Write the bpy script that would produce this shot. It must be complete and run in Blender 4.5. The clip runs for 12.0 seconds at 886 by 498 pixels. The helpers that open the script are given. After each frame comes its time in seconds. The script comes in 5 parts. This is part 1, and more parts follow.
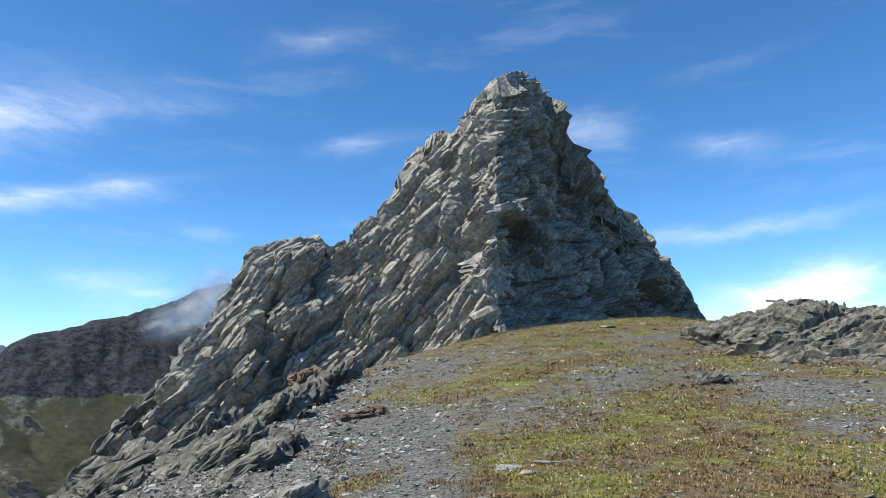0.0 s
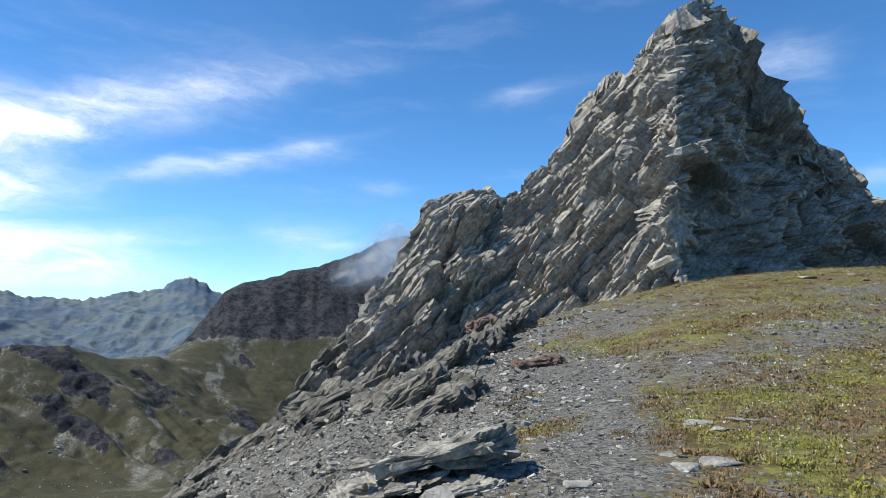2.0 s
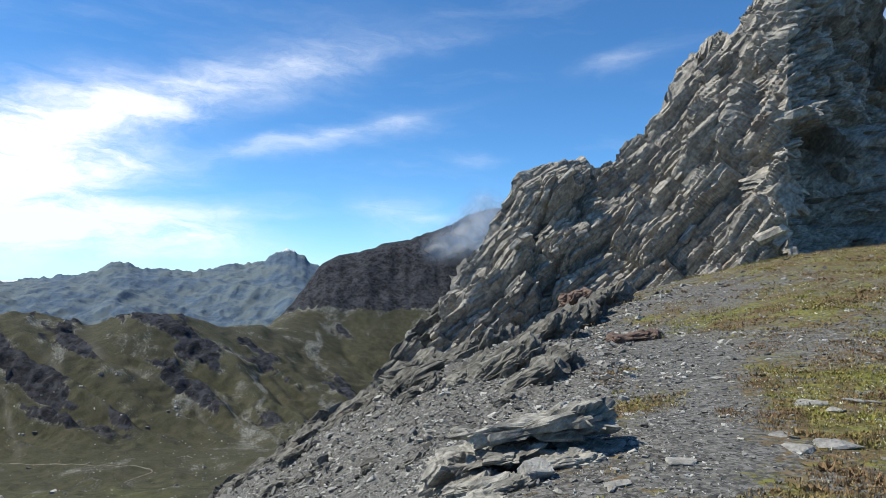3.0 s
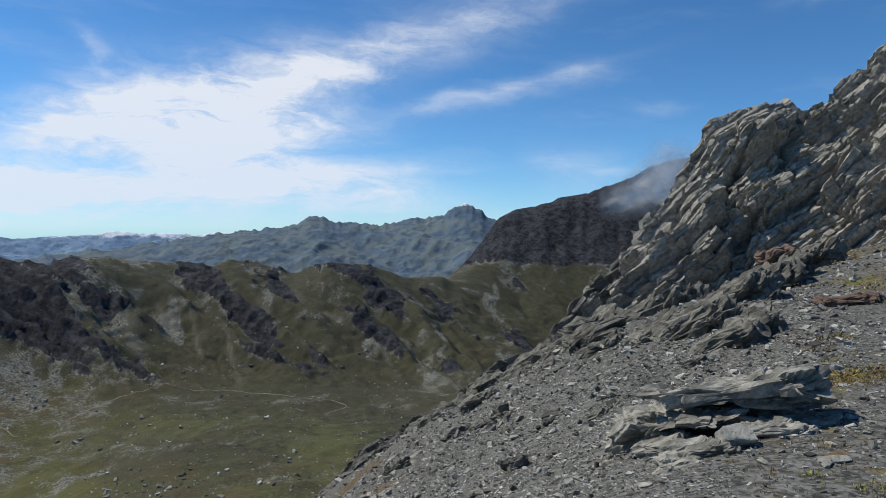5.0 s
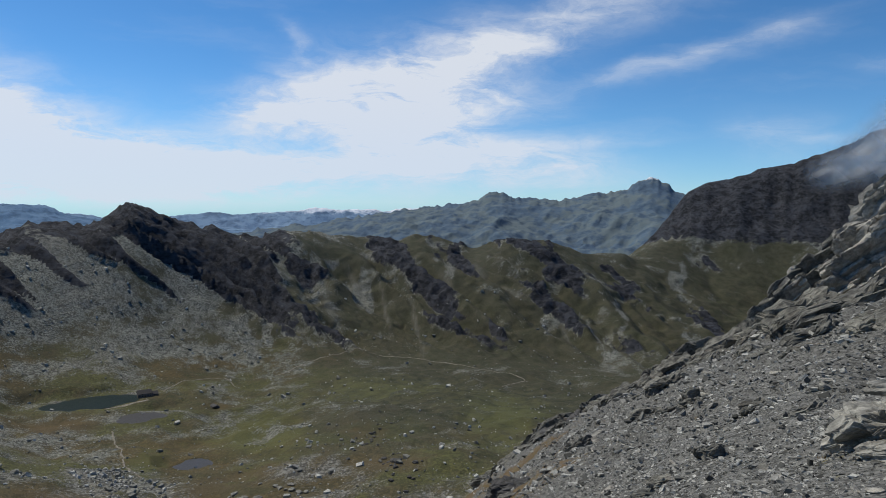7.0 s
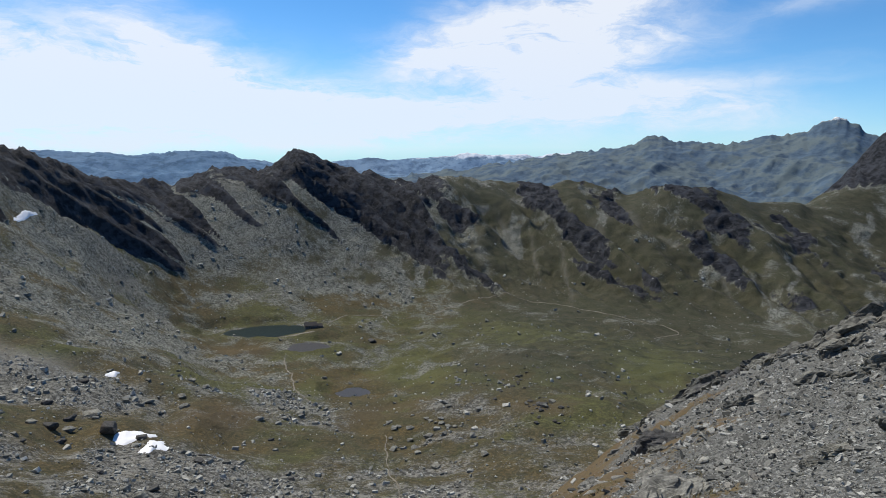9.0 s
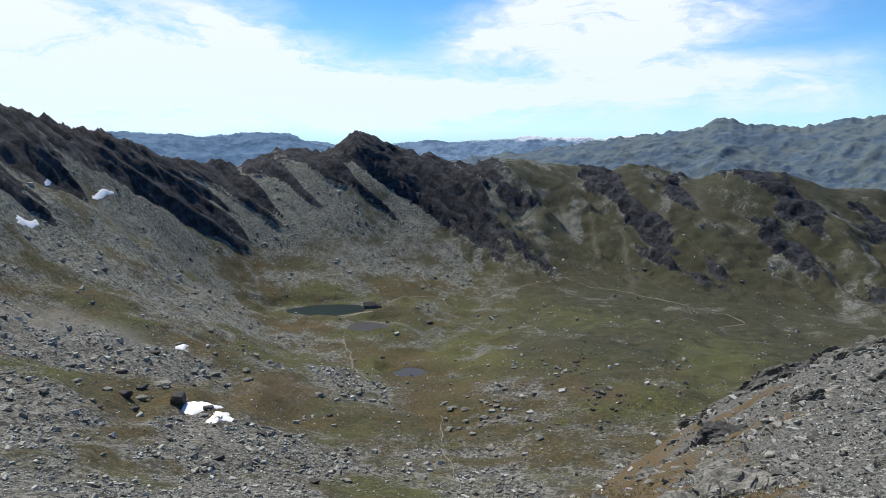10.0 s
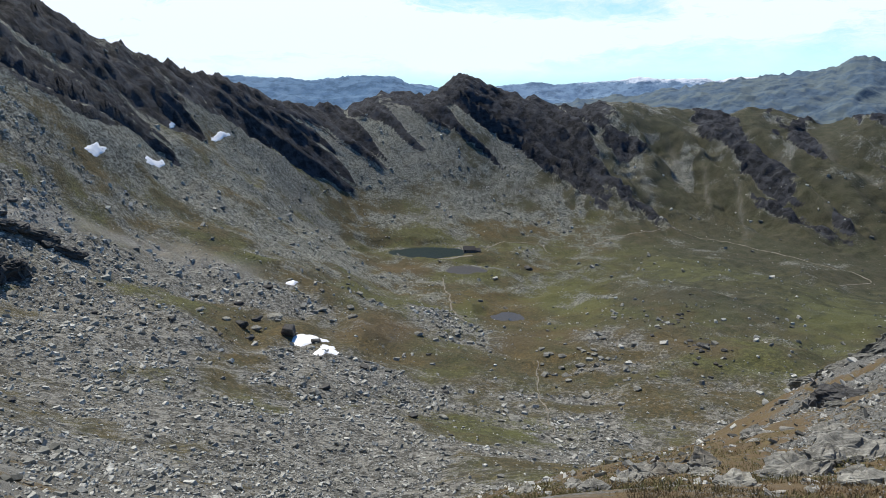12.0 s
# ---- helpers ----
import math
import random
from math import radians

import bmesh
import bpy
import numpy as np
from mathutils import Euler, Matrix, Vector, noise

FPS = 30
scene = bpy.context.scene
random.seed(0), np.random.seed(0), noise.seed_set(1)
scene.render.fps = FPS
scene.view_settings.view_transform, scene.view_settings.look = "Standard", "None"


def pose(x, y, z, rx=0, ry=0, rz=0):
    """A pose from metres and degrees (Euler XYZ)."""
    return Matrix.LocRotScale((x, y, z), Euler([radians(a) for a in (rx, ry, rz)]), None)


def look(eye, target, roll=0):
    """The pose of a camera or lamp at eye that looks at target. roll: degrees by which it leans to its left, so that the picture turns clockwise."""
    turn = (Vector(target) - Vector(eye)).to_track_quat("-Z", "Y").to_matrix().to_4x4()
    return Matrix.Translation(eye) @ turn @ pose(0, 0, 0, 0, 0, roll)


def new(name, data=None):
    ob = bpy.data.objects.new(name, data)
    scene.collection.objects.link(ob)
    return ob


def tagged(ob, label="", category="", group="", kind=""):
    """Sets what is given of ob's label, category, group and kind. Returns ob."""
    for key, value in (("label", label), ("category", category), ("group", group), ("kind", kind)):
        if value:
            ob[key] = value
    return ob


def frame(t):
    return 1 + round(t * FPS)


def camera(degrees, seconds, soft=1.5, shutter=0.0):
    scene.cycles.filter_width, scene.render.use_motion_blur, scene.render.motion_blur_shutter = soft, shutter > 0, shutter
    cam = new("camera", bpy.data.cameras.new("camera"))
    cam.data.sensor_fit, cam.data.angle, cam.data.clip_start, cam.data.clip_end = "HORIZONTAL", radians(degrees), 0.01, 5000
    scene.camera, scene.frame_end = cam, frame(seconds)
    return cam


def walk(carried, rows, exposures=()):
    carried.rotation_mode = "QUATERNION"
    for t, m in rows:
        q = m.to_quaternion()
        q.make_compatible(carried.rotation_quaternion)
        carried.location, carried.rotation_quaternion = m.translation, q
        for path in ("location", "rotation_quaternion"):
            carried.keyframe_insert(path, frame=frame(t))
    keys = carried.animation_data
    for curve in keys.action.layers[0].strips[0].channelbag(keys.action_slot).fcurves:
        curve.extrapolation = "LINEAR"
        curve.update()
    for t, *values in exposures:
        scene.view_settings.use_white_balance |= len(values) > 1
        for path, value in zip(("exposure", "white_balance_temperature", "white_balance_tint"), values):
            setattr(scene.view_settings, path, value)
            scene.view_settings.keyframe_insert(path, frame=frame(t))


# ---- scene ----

# ---- camera and walk ----
cam = camera(67.9, 12.0, 0.75)
ARM = 0.45      # the camera is held this far in front of the body, which turns on the spot
EYE = 1.6
TURNS = [  # seconds, yaw, pitch, roll
    (0.0, -0.39, 9.24, -0.47), (0.5, 3.66, 7.88, -0.10), (1.0, 7.64, 6.79, 0.25),
    (1.5, 11.12, 5.99, 0.20), (2.0, 14.50, 4.95, 0.29), (2.5, 17.41, 3.97, 0.69),
    (3.0, 22.38, 2.50, 0.55), (5.0, 37.58, -1.67, 0.89), (5.5, 41.68, -2.66, 1.33),
    (6.0, 45.97, -3.11, 1.09), (6.5, 49.50, -3.75, 0.71), (7.0, 53.06, -4.00, 0.61),
    (7.5, 57.72, -5.55, 0.26), (9.5, 68.36, -9.50, 0.46), (10.0, 71.20, -10.36, 0.43),
    (10.5, 74.05, -11.92, 0.23), (11.0, 76.77, -13.36, 0.06), (11.5, 78.87, -14.07, 0.08),
    (12.0, 80.10, -15.18, -0.02),
]
walk(cam, [(t, pose(-ARM * math.sin(radians(a)), ARM * math.cos(radians(a)), EYE, 0, 0, a)
            @ pose(0, 0, 0, 90 + p) @ pose(0, 0, 0, 0, 0, r)) for t, a, p, r in TURNS],
     exposures=[(0.0, 0.40), (2.5, 0.30), (5.0, -0.28), (7.5, -0.42), (9.5, -0.06), (12.0, 0.12)])

# ---- sky and sun ----
SUN_AZ, SUN_EL = 108.0, 52.0     # degrees to the left of straight ahead, and above the horizon


def way(az, el):
    a, e = radians(az), radians(el)
    return Vector((-math.sin(a) * math.cos(e), math.cos(a) * math.cos(e), math.sin(e)))


sun = new("sun", bpy.data.lights.new("sun", "SUN"))
sun.data.energy, sun.data.angle, sun.data.color = 4.9, radians(0.6), (1.0, 0.93, 0.79)
sun.matrix_world = look(way(SUN_AZ, SUN_EL) * 300, (0, 0, 0))


class Tree:
    """Small helper to write node trees briefly."""

    def __init__(self, tree):
        self.t = tree
        tree.nodes.clear()

    def put(self, value, socket):
        if isinstance(value, bpy.types.NodeSocket):
            self.t.links.new(value, socket)
        elif value is not None:
            socket.default_value = value

    def node(self, kind, ins=(), out=0, **settings):
        n = self.t.nodes.new(kind)
        for k, v in settings.items():
            setattr(n, k, v)
        for k, v in dict(ins).items():
            self.put(v, n.inputs[k])
        return n.outputs[out]

    def math(self, op, a, b=None, c=None, clamp=False):
        return self.node("ShaderNodeMath", {i: v for i, v in enumerate((a, b, c)) if v is not None}, operation=op, use_clamp=clamp)

    def vec(self, op, a, b=None, out=0):
        return self.node("ShaderNodeVectorMath", {i: v for i, v in enumerate((a, b)) if v is not None}, out, operation=op)

    def noise(self, vector, scale, detail=4.0, rough=0.55, out=0, distortion=0.0):
        return self.node("ShaderNodeTexNoise", {"Vector": vector, "Scale": scale, "Detail": detail, "Roughness": rough, "Distortion": distortion}, out)

    def cells(self, vector, scale):
        """A random grey for each cell."""
        return self.node("ShaderNodeSeparateColor", {0: self.node("ShaderNodeTexVoronoi", {"Vector": vector, "Scale": scale, "Randomness": 1.0}, 1)})

    def add(self, *terms):
        """The sum of (value, weight) pairs."""
        total = None
        for value, weight in terms:
            v = self.math("MULTIPLY", value, weight)
            total = v if total is None else self.math("ADD", total, v)
        return total

    def mix(self, fac, a, b, blend="MIX"):
        n = self.t.nodes.new("ShaderNodeMix")
        n.data_type, n.blend_type = "RGBA", blend
        self.put(fac, n.inputs[0]), self.put(a, n.inputs[6]), self.put(b, n.inputs[7])
        return n.outputs[2]

    def ramp(self, value, lo, hi, to_lo=0.0, to_hi=1.0):
        return self.node("ShaderNodeMapRange", {0: value, 1: lo, 2: hi, 3: to_lo, 4: to_hi}, interpolation_type="SMOOTHSTEP")

    def scaled(self, vector, sx, sy, sz):
        return self.vec("MULTIPLY", vector, (sx, sy, sz))


def make_world():
    world = bpy.data.worlds.new("sky")
    scene.world = world
    world.use_nodes = True
    n = Tree(world.node_tree)
    where = n.node("ShaderNodeTexCoord")        # Generated: the direction in the sky
    sky = n.node("ShaderNodeTexSky", sky_type="NISHITA", sun_disc=False, sun_elevation=radians(SUN_EL),
                 sun_rotation=radians(-SUN_AZ), altitude=2600.0, air_density=1.0, dust_density=0.35, ozone_density=2.0)
    split = n.t.nodes.new("ShaderNodeSeparateXYZ")
    n.put(where, split.inputs[0])
    dx, dy, dz = split.outputs
    az = n.math("MULTIPLY", n.math("ARCTAN2", n.math("MULTIPLY", dx, -1.0), dy), 57.2958)
    el = n.math("MULTIPLY", n.math("ARCSINE", dz), 57.2958)
    flat = n.node("ShaderNodeCombineXYZ", {0: az, 1: el})
    warp = n.noise(n.scaled(flat, 0.10, 0.22, 1.0), 1.0, 5.0, 0.6, out=1)
    shift = n.vec("MULTIPLY", n.vec("SUBTRACT", warp, (0.5, 0.5, 0.5)), (7.5, 3.0, 0.0))
    moved = n.vec("ADD", flat, shift)
    msplit = n.t.nodes.new("ShaderNodeSeparateXYZ")
    n.put(moved, msplit.inputs[0])
    maz, mel = msplit.outputs[0], msplit.outputs[1]
    total = None
    for caz, cel, waz, wel, tilt, much in CLOUDS:
        much = much * (0.72 if wel < 1.0 else 1.0)
        a, b = n.math("SUBTRACT", maz, caz), n.math("SUBTRACT", mel, cel)
        c, s_ = math.cos(radians(tilt)), math.sin(radians(tilt))
        u = n.math("ADD", n.math("MULTIPLY", a, c / waz), n.math("MULTIPLY", b, s_ / waz))
        v = n.math("ADD", n.math("MULTIPLY", a, -s_ / wel), n.math("MULTIPLY", b, c / wel))
        r2 = n.math("ADD", n.math("MULTIPLY", u, u), n.math("MULTIPLY", v, v))
        blob = n.math("MULTIPLY", n.math("POWER", 2.718, n.math("MULTIPLY", r2, -1.0)), much)
        total = blob if total is None else n.math("ADD", total, blob)
    wisps = n.noise(n.scaled(moved, 0.15, 0.5, 1.0), 1.0, 8.0, 0.66, distortion=0.4)
    body = n.math("MULTIPLY", total, n.ramp(wisps, 0.26, 0.74, 0.22, 1.25))
    thin = n.math("MULTIPLY", n.ramp(n.noise(n.scaled(moved, 0.05, 0.25, 1.0), 1.0, 6.0, 0.6), 0.5, 0.8), 0.10)
    haze = n.math("MULTIPLY", n.math("POWER", 2.718, n.math("MULTIPLY", n.math("ABSOLUTE", el), -0.30)), 0.34)
    cover = n.math("MINIMUM", n.math("ADD", n.math("ADD", body, thin), haze), 0.90)
    cloud = n.mix(n.ramp(el, -2.0, 14.0), (8.2, 9.1, 10.6, 1), (9.5, 9.9, 10.6, 1))
    lit = n.mix(cover, n.mix(1.0, sky, (0.56, 1.07, 1.42, 1), "MULTIPLY"), cloud)
    bg = n.node("ShaderNodeBackground", {"Color": lit, "Strength": 0.105})
    out = n.t.nodes.new("ShaderNodeOutputWorld")
    n.put(bg, out.inputs[0])


# azimuth, elevation, half width, half height, tilt, cover
STREAKS = [
    (31.0, 12.2, 8.0, 0.6, -13, 0.22), (26.6, 13.2, 2.4, 0.8, -8, 0.2), (35.5, 10.8, 6.0, 0.8, -6, 0.26), (19.6, 10.4, 1.6, 0.5, 0, 0.35), (27.0, 5.5, 2.6, 1.4, 8, 0.35),
    (23.5, 5.1, 3.0, 0.45, 0, 0.3), (6.9, 18.0, 3.0, 0.8, -6, 0.34), (-13.5, 19.0, 2.6, 1.4, 0, 0.3), (-25.0, 16.4, 3.2, 0.8, 8, 0.3), (-25.0, 10.0, 8.0, 0.7, -5, 0.34),
    (-27.5, 3.8, 6.0, 1.5, -8, 0.8), (-31.0, 5.2, 3.0, 1.6, -14, 0.8), (34.5, 19.0, 7.0, 3.0, -15, 0.09), (11.0, 26.2, 4.0, 0.9, -10, 0.22), (22.6, 20.2, 4.0, 0.8, -6, 0.18),
]
BANKS = [
    (66.0, 8.2, 5.0, 2.6, -22, 1.0), (59.0, 9.8, 6.0, 2.8, -16, 1.0), (51.0, 12.2, 7.0, 2.0, -15, 0.85), (57.0, 6.4, 8.0, 2.8, -10, 0.95), (55.0, 3.4, 10.0, 2.2, 0, 0.9), (46.0, 3.4, 7.0, 1.7, 8, 0.75),
    (43.0, 15.0, 8.0, 1.8, -14, 0.42), (34.0, 17.6, 7.0, 1.5, -17, 0.28), (33.0, 12.0, 7.5, 0.6, -11, 0.22), (25.4, 13.1, 2.2, 0.7, 0, 0.25), (41.0, 5.2, 5.0, 0.6, -2, 0.5), (65.8, 13.0, 0.8, 1.5, -20, 0.3), (51.0, 8.4, 6.0, 2.2, -12, 0.6),
]
SHEETS = [
    (90.0, 8.6, 4.2, 2.2, 12, 0.9), (88.0, 6.2, 5.0, 2.2, 6, 0.85), (85.0, 3.0, 11.0, 2.2, 0, 1.1), (73.0, 4.2, 5.0, 1.2, 10, 0.7), (76.0, 2.3, 9.0, 1.8, 0, 0.95), (69.0, 1.3, 7.0, 1.4, 0, 0.7),
    (98.0, 3.6, 14.0, 3.6, 0, 1.2), (107.0, 5.0, 11.0, 4.8, 0, 1.2), (80.0, 2.9, 9.0, 2.2, 0, 0.7),
]
CLOUDS = STREAKS + BANKS + SHEETS
make_world()

# ---- materials ----
def material(name):
    mat = bpy.data.materials.new(name)
    mat.use_nodes = True
    return mat, Tree(mat.node_tree)


def finish(n, colour, rough=0.9, bump=None, strength=0.5, distance=0.1, **more):
    ins = {"Base Color": colour, "Roughness": rough, "Specular IOR Level": 0.25, **more}
    if bump is not None:
        ins["Normal"] = n.node("ShaderNodeBump", {"Height": bump, "Strength": strength, "Distance": distance})
    shader = n.node("ShaderNodeBsdfPrincipled", ins)
    out = n.t.nodes.new("ShaderNodeOutputMaterial")
    n.put(shader, out.inputs[0])


DIP, STRIKE = (-0.72, 0.10, 0.68), (0.66, 0.1, 0.74)      # how the layers of the crag lie


def rock_material(name, light, dark, rust, size=1.0, layers=0.0, grain=1.0):
    """Foliated grey-green schist: fine layers, lichen and rust."""
    mat, n = material(name)
    place = n.node("ShaderNodeNewGeometry")
    big = n.noise(place, 0.35 / size, 5, 0.6)
    mid = n.noise(place, 2.2 / size, 6, 0.65)
    fine = n.noise(place, 14.0 / size, 6, 0.7)
    if layers:
        across = n.vec("DOT_PRODUCT", place, DIP, out=1)
        along = n.vec("DOT_PRODUCT", place, STRIKE, out=1)
        side = n.vec("DOT_PRODUCT", place, tuple(Vector(DIP).cross(Vector(STRIKE))), out=1)
        lay = n.node("ShaderNodeCombineXYZ", {0: n.math("MULTIPLY", across, 5.5 * grain), 1: n.math("MULTIPLY", along, 0.55 * grain), 2: n.math("MULTIPLY", side, 0.55 * grain)})
        streak = n.noise(lay, 1.0, 6, 0.62, distortion=0.35)
        chunk = n.node("ShaderNodeCombineXYZ", {0: n.math("MULTIPLY", across, 2.6 * grain), 1: n.math("MULTIPLY", along, 0.75 * grain), 2: n.math("MULTIPLY", side, 0.75 * grain)})
        chunk = n.vec("ADD", chunk, n.vec("MULTIPLY", n.noise(place, 0.9 * grain, 3, 0.5, out=1), (0.9, 0.9, 0.9)))
        block, chip = n.cells(chunk, 1.0), n.cells(chunk, 2.7)
    else:
        streak = n.noise(n.scaled(place, 5.0 / size, 1.6 / size, 6.0 / size), 1.0, 5, 0.6, distortion=0.6)
    base = n.mix(n.ramp(mid, 0.3, 0.7), dark, light)
    base = n.mix(n.ramp(streak, 0.5, 0.72, 0.0, 0.4), base, tuple(c * 1.3 for c in light[:3]) + (1,))
    base = n.mix(n.ramp(streak, 0.32, 0.47, 0.45, 0.0), base, tuple(c * 0.5 for c in dark[:3]) + (1,))
    base = n.mix(n.math("MULTIPLY", n.ramp(big, 0.55, 0.75), n.ramp(mid, 0.35, 0.6)), base, rust)
    base = n.mix(n.ramp(fine, 0.3, 0.75), n.mix(1.0, base, (0.62, 0.62, 0.62, 1), "MULTIPLY"), base)
    own = n.node("ShaderNodeObjectInfo", out="Random")
    base = n.mix(1.0, base, n.mix(own, (0.85, 0.85, 0.85, 1), (1.12, 1.11, 1.08, 1)), "MULTIPLY")
    height = n.add((mid, 0.6), (fine, 0.3), (streak, 0.5 + 0.9 * layers))
    if layers:
        base = n.mix(1.0, base, n.mix(n.add((block, 0.6), (chip, 0.4)), (0.62, 0.62, 0.62, 1), (1.3, 1.29, 1.26, 1)), "MULTIPLY")
        height = n.add((height, 1.0), (block, 0.6), (chip, 0.5))
    finish(n, base, n.ramp(mid, 0.2, 0.8, 0.7, 0.95), height, 0.9 - 0.2 * layers, 0.12 * size * (1 + layers) / grain)
    return mat


SCHIST = rock_material("schist", (0.60, 0.575, 0.51, 1), (0.27, 0.257, 0.228, 1), (0.24, 0.165, 0.12, 1), 0.6, 1.0)
BOULDER = rock_material("boulder", (0.38, 0.375, 0.33, 1), (0.14, 0.138, 0.12, 1), (0.2, 0.17, 0.12, 1), 4.0)


OUTROCK = rock_material("outcrop_rock", (0.28, 0.274, 0.24, 1), (0.075, 0.073, 0.065, 1), (0.13, 0.10, 0.075, 1), 0.8, 0.6, 1.8)


def ground_material():
    mat, n = material("alpine_ground")
    place = n.node("ShaderNodeNewGeometry")
    green = n.node("ShaderNodeAttribute", {}, 2, attribute_name="green")
    rock = n.node("ShaderNodeAttribute", {}, 2, attribute_name="rock")
    pale = n.node("ShaderNodeAttribute", {}, 2, attribute_name="pale")
    near = n.node("ShaderNodeAttribute", {}, 2, attribute_name="near")
    n1 = n.noise(place, 0.012, 6, 0.6)
    n2 = n.noise(place, 0.08, 6, 0.6)
    n3 = n.noise(place, 0.6, 6, 0.65)
    n4 = n.noise(place, 6.0, 5, 0.7)
    n5 = n.noise(place, 30.0, 4, 0.7)
    # scree: grey stones of all sizes
    c1, c2, c3 = n.cells(place, 30.0), n.cells(place, 12.0), n.cells(place, 4.6)
    f1, f2, f3 = n.cells(place, 1.7), n.cells(place, 0.62), n.cells(place, 0.2)
    near_mix = n.add((c1, 0.34), (c2, 0.22), (n5, 0.26), (n4, 0.18))
    far_mix = n.add((f1, 0.30), (f2, 0.36), (f3, 0.14), (n3, 0.20))
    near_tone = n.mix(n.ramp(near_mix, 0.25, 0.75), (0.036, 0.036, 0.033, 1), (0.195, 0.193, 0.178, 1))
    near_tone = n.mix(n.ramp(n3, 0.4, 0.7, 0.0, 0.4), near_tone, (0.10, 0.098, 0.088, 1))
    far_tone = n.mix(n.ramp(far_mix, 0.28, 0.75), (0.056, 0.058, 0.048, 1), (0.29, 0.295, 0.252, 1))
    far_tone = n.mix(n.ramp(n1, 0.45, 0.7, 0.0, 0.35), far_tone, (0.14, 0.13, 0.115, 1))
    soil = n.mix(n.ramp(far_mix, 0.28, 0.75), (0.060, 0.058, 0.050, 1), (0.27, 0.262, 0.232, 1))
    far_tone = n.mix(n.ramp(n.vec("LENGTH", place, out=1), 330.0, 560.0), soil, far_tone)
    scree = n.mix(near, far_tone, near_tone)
    # meadow: yellow-green, brown and rusty turf
    turf = n.mix(n.ramp(n2, 0.34, 0.58), (0.080, 0.082, 0.036, 1), (0.112, 0.090, 0.045, 1))
    turf = n.mix(n.ramp(n1, 0.5, 0.60, 0.0, 0.85), turf, (0.118, 0.122, 0.042, 1))
    turf = n.mix(n.ramp(n1, 0.38, 0.50, 0.85, 0.0), turf, (0.142, 0.100, 0.040, 1))
    turf = n.mix(n.ramp(n3, 0.5, 0.72, 0.0, 0.75), turf, (0.14, 0.122, 0.060, 1))
    turf = n.mix(n.ramp(n.add((f1, 0.5), (f2, 0.5)), 0.35, 0.8, 0.6, 0.0), turf, (0.030, 0.033, 0.018, 1))
    lush = n.mix(n.ramp(n.noise(place, 0.9, 5, 0.65), 0.41, 0.54), (0.185, 0.185, 0.045, 1), (0.165, 0.112, 0.055, 1))
    lush = n.mix(n.ramp(n.noise(place, 0.45, 4, 0.6), 0.50, 0.68, 0.0, 0.7), lush, (0.17, 0.168, 0.115, 1))
    lush = n.mix(n.ramp(n.noise(place, 2.6, 4, 0.6), 0.56, 0.70, 0.0, 0.7), lush, (0.20, 0.20, 0.165, 1))
    lush = n.mix(n.ramp(n.add((c2, 0.30), (c1, 0.2), (n4, 0.5)), 0.35, 0.7, 0.7, 0.0), lush, (0.045, 0.045, 0.020, 1))
    split = n.t.nodes.new("ShaderNodeSeparateXYZ")
    n.put(place, split.inputs[0])
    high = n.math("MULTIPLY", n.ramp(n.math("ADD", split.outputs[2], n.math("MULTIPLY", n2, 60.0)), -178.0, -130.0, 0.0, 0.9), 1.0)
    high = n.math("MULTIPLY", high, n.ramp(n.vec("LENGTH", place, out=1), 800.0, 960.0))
    # Shade, as from a cloud, painted into the turf colour of the right-hand basin.
    high = n.math("MAXIMUM", high, n.node("ShaderNodeAttribute", {}, 2, attribute_name="turf_shade"))
    turf = n.mix(high, turf, n.mix(n.ramp(n.add((n3, 0.5), (n2, 0.5)), 0.35, 0.65), (0.030, 0.036, 0.018, 1), (0.078, 0.074, 0.050, 1)))     # thin high turf, also the dark tone of the painted shade
    tint = n.node("ShaderNodeAttribute", {}, 2, attribute_name="tint")
    tint = n.math("ADD", tint, n.math("MULTIPLY", n.math("SUBTRACT", n2, 0.5), 1.8))
    turf = n.mix(n.ramp(tint, 0.15, 0.9, 0.0, 0.7), turf, n.mix(n3, (0.075, 0.085, 0.028, 1), (0.135, 0.137, 0.050, 1)))
    turf = n.mix(n.ramp(tint, -0.15, -0.9, 0.0, 0.7), turf, n.mix(n3, (0.078, 0.056, 0.030, 1), (0.140, 0.102, 0.055, 1)))
    lush = n.mix(n.ramp(tint, -0.2, -0.7, 0.0, 0.85), lush, n.mix(n4, (0.070, 0.048, 0.024, 1), (0.155, 0.108, 0.058, 1)))
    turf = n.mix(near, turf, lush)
    edge = n.math("ADD", green, n.math("MULTIPLY", n.math("SUBTRACT", n3, 0.5), 1.5))
    edge = n.math("ADD", edge, n.math("MULTIPLY", n.math("SUBTRACT", n4, 0.5), 2.2))
    edge = n.math("ADD", edge, n.math("MULTIPLY", n.math("SUBTRACT", n2, 0.5), 1.4))
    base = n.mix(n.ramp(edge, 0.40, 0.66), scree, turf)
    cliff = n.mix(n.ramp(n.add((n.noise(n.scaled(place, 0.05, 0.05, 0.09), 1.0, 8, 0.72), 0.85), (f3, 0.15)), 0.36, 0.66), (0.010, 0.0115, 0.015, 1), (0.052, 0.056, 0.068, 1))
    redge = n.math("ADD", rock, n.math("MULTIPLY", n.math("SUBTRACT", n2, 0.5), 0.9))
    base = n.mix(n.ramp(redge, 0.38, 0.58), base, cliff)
    base = n.mix(n.math("MULTIPLY", pale, n.ramp(n3, 0.3, 0.6, 0.5, 1.0)), base, (0.36, 0.345, 0.31, 1))
    far_h = n.add((n3, 1.5), (n2, 2.6), (f2, 0.5), (f1, 0.25))
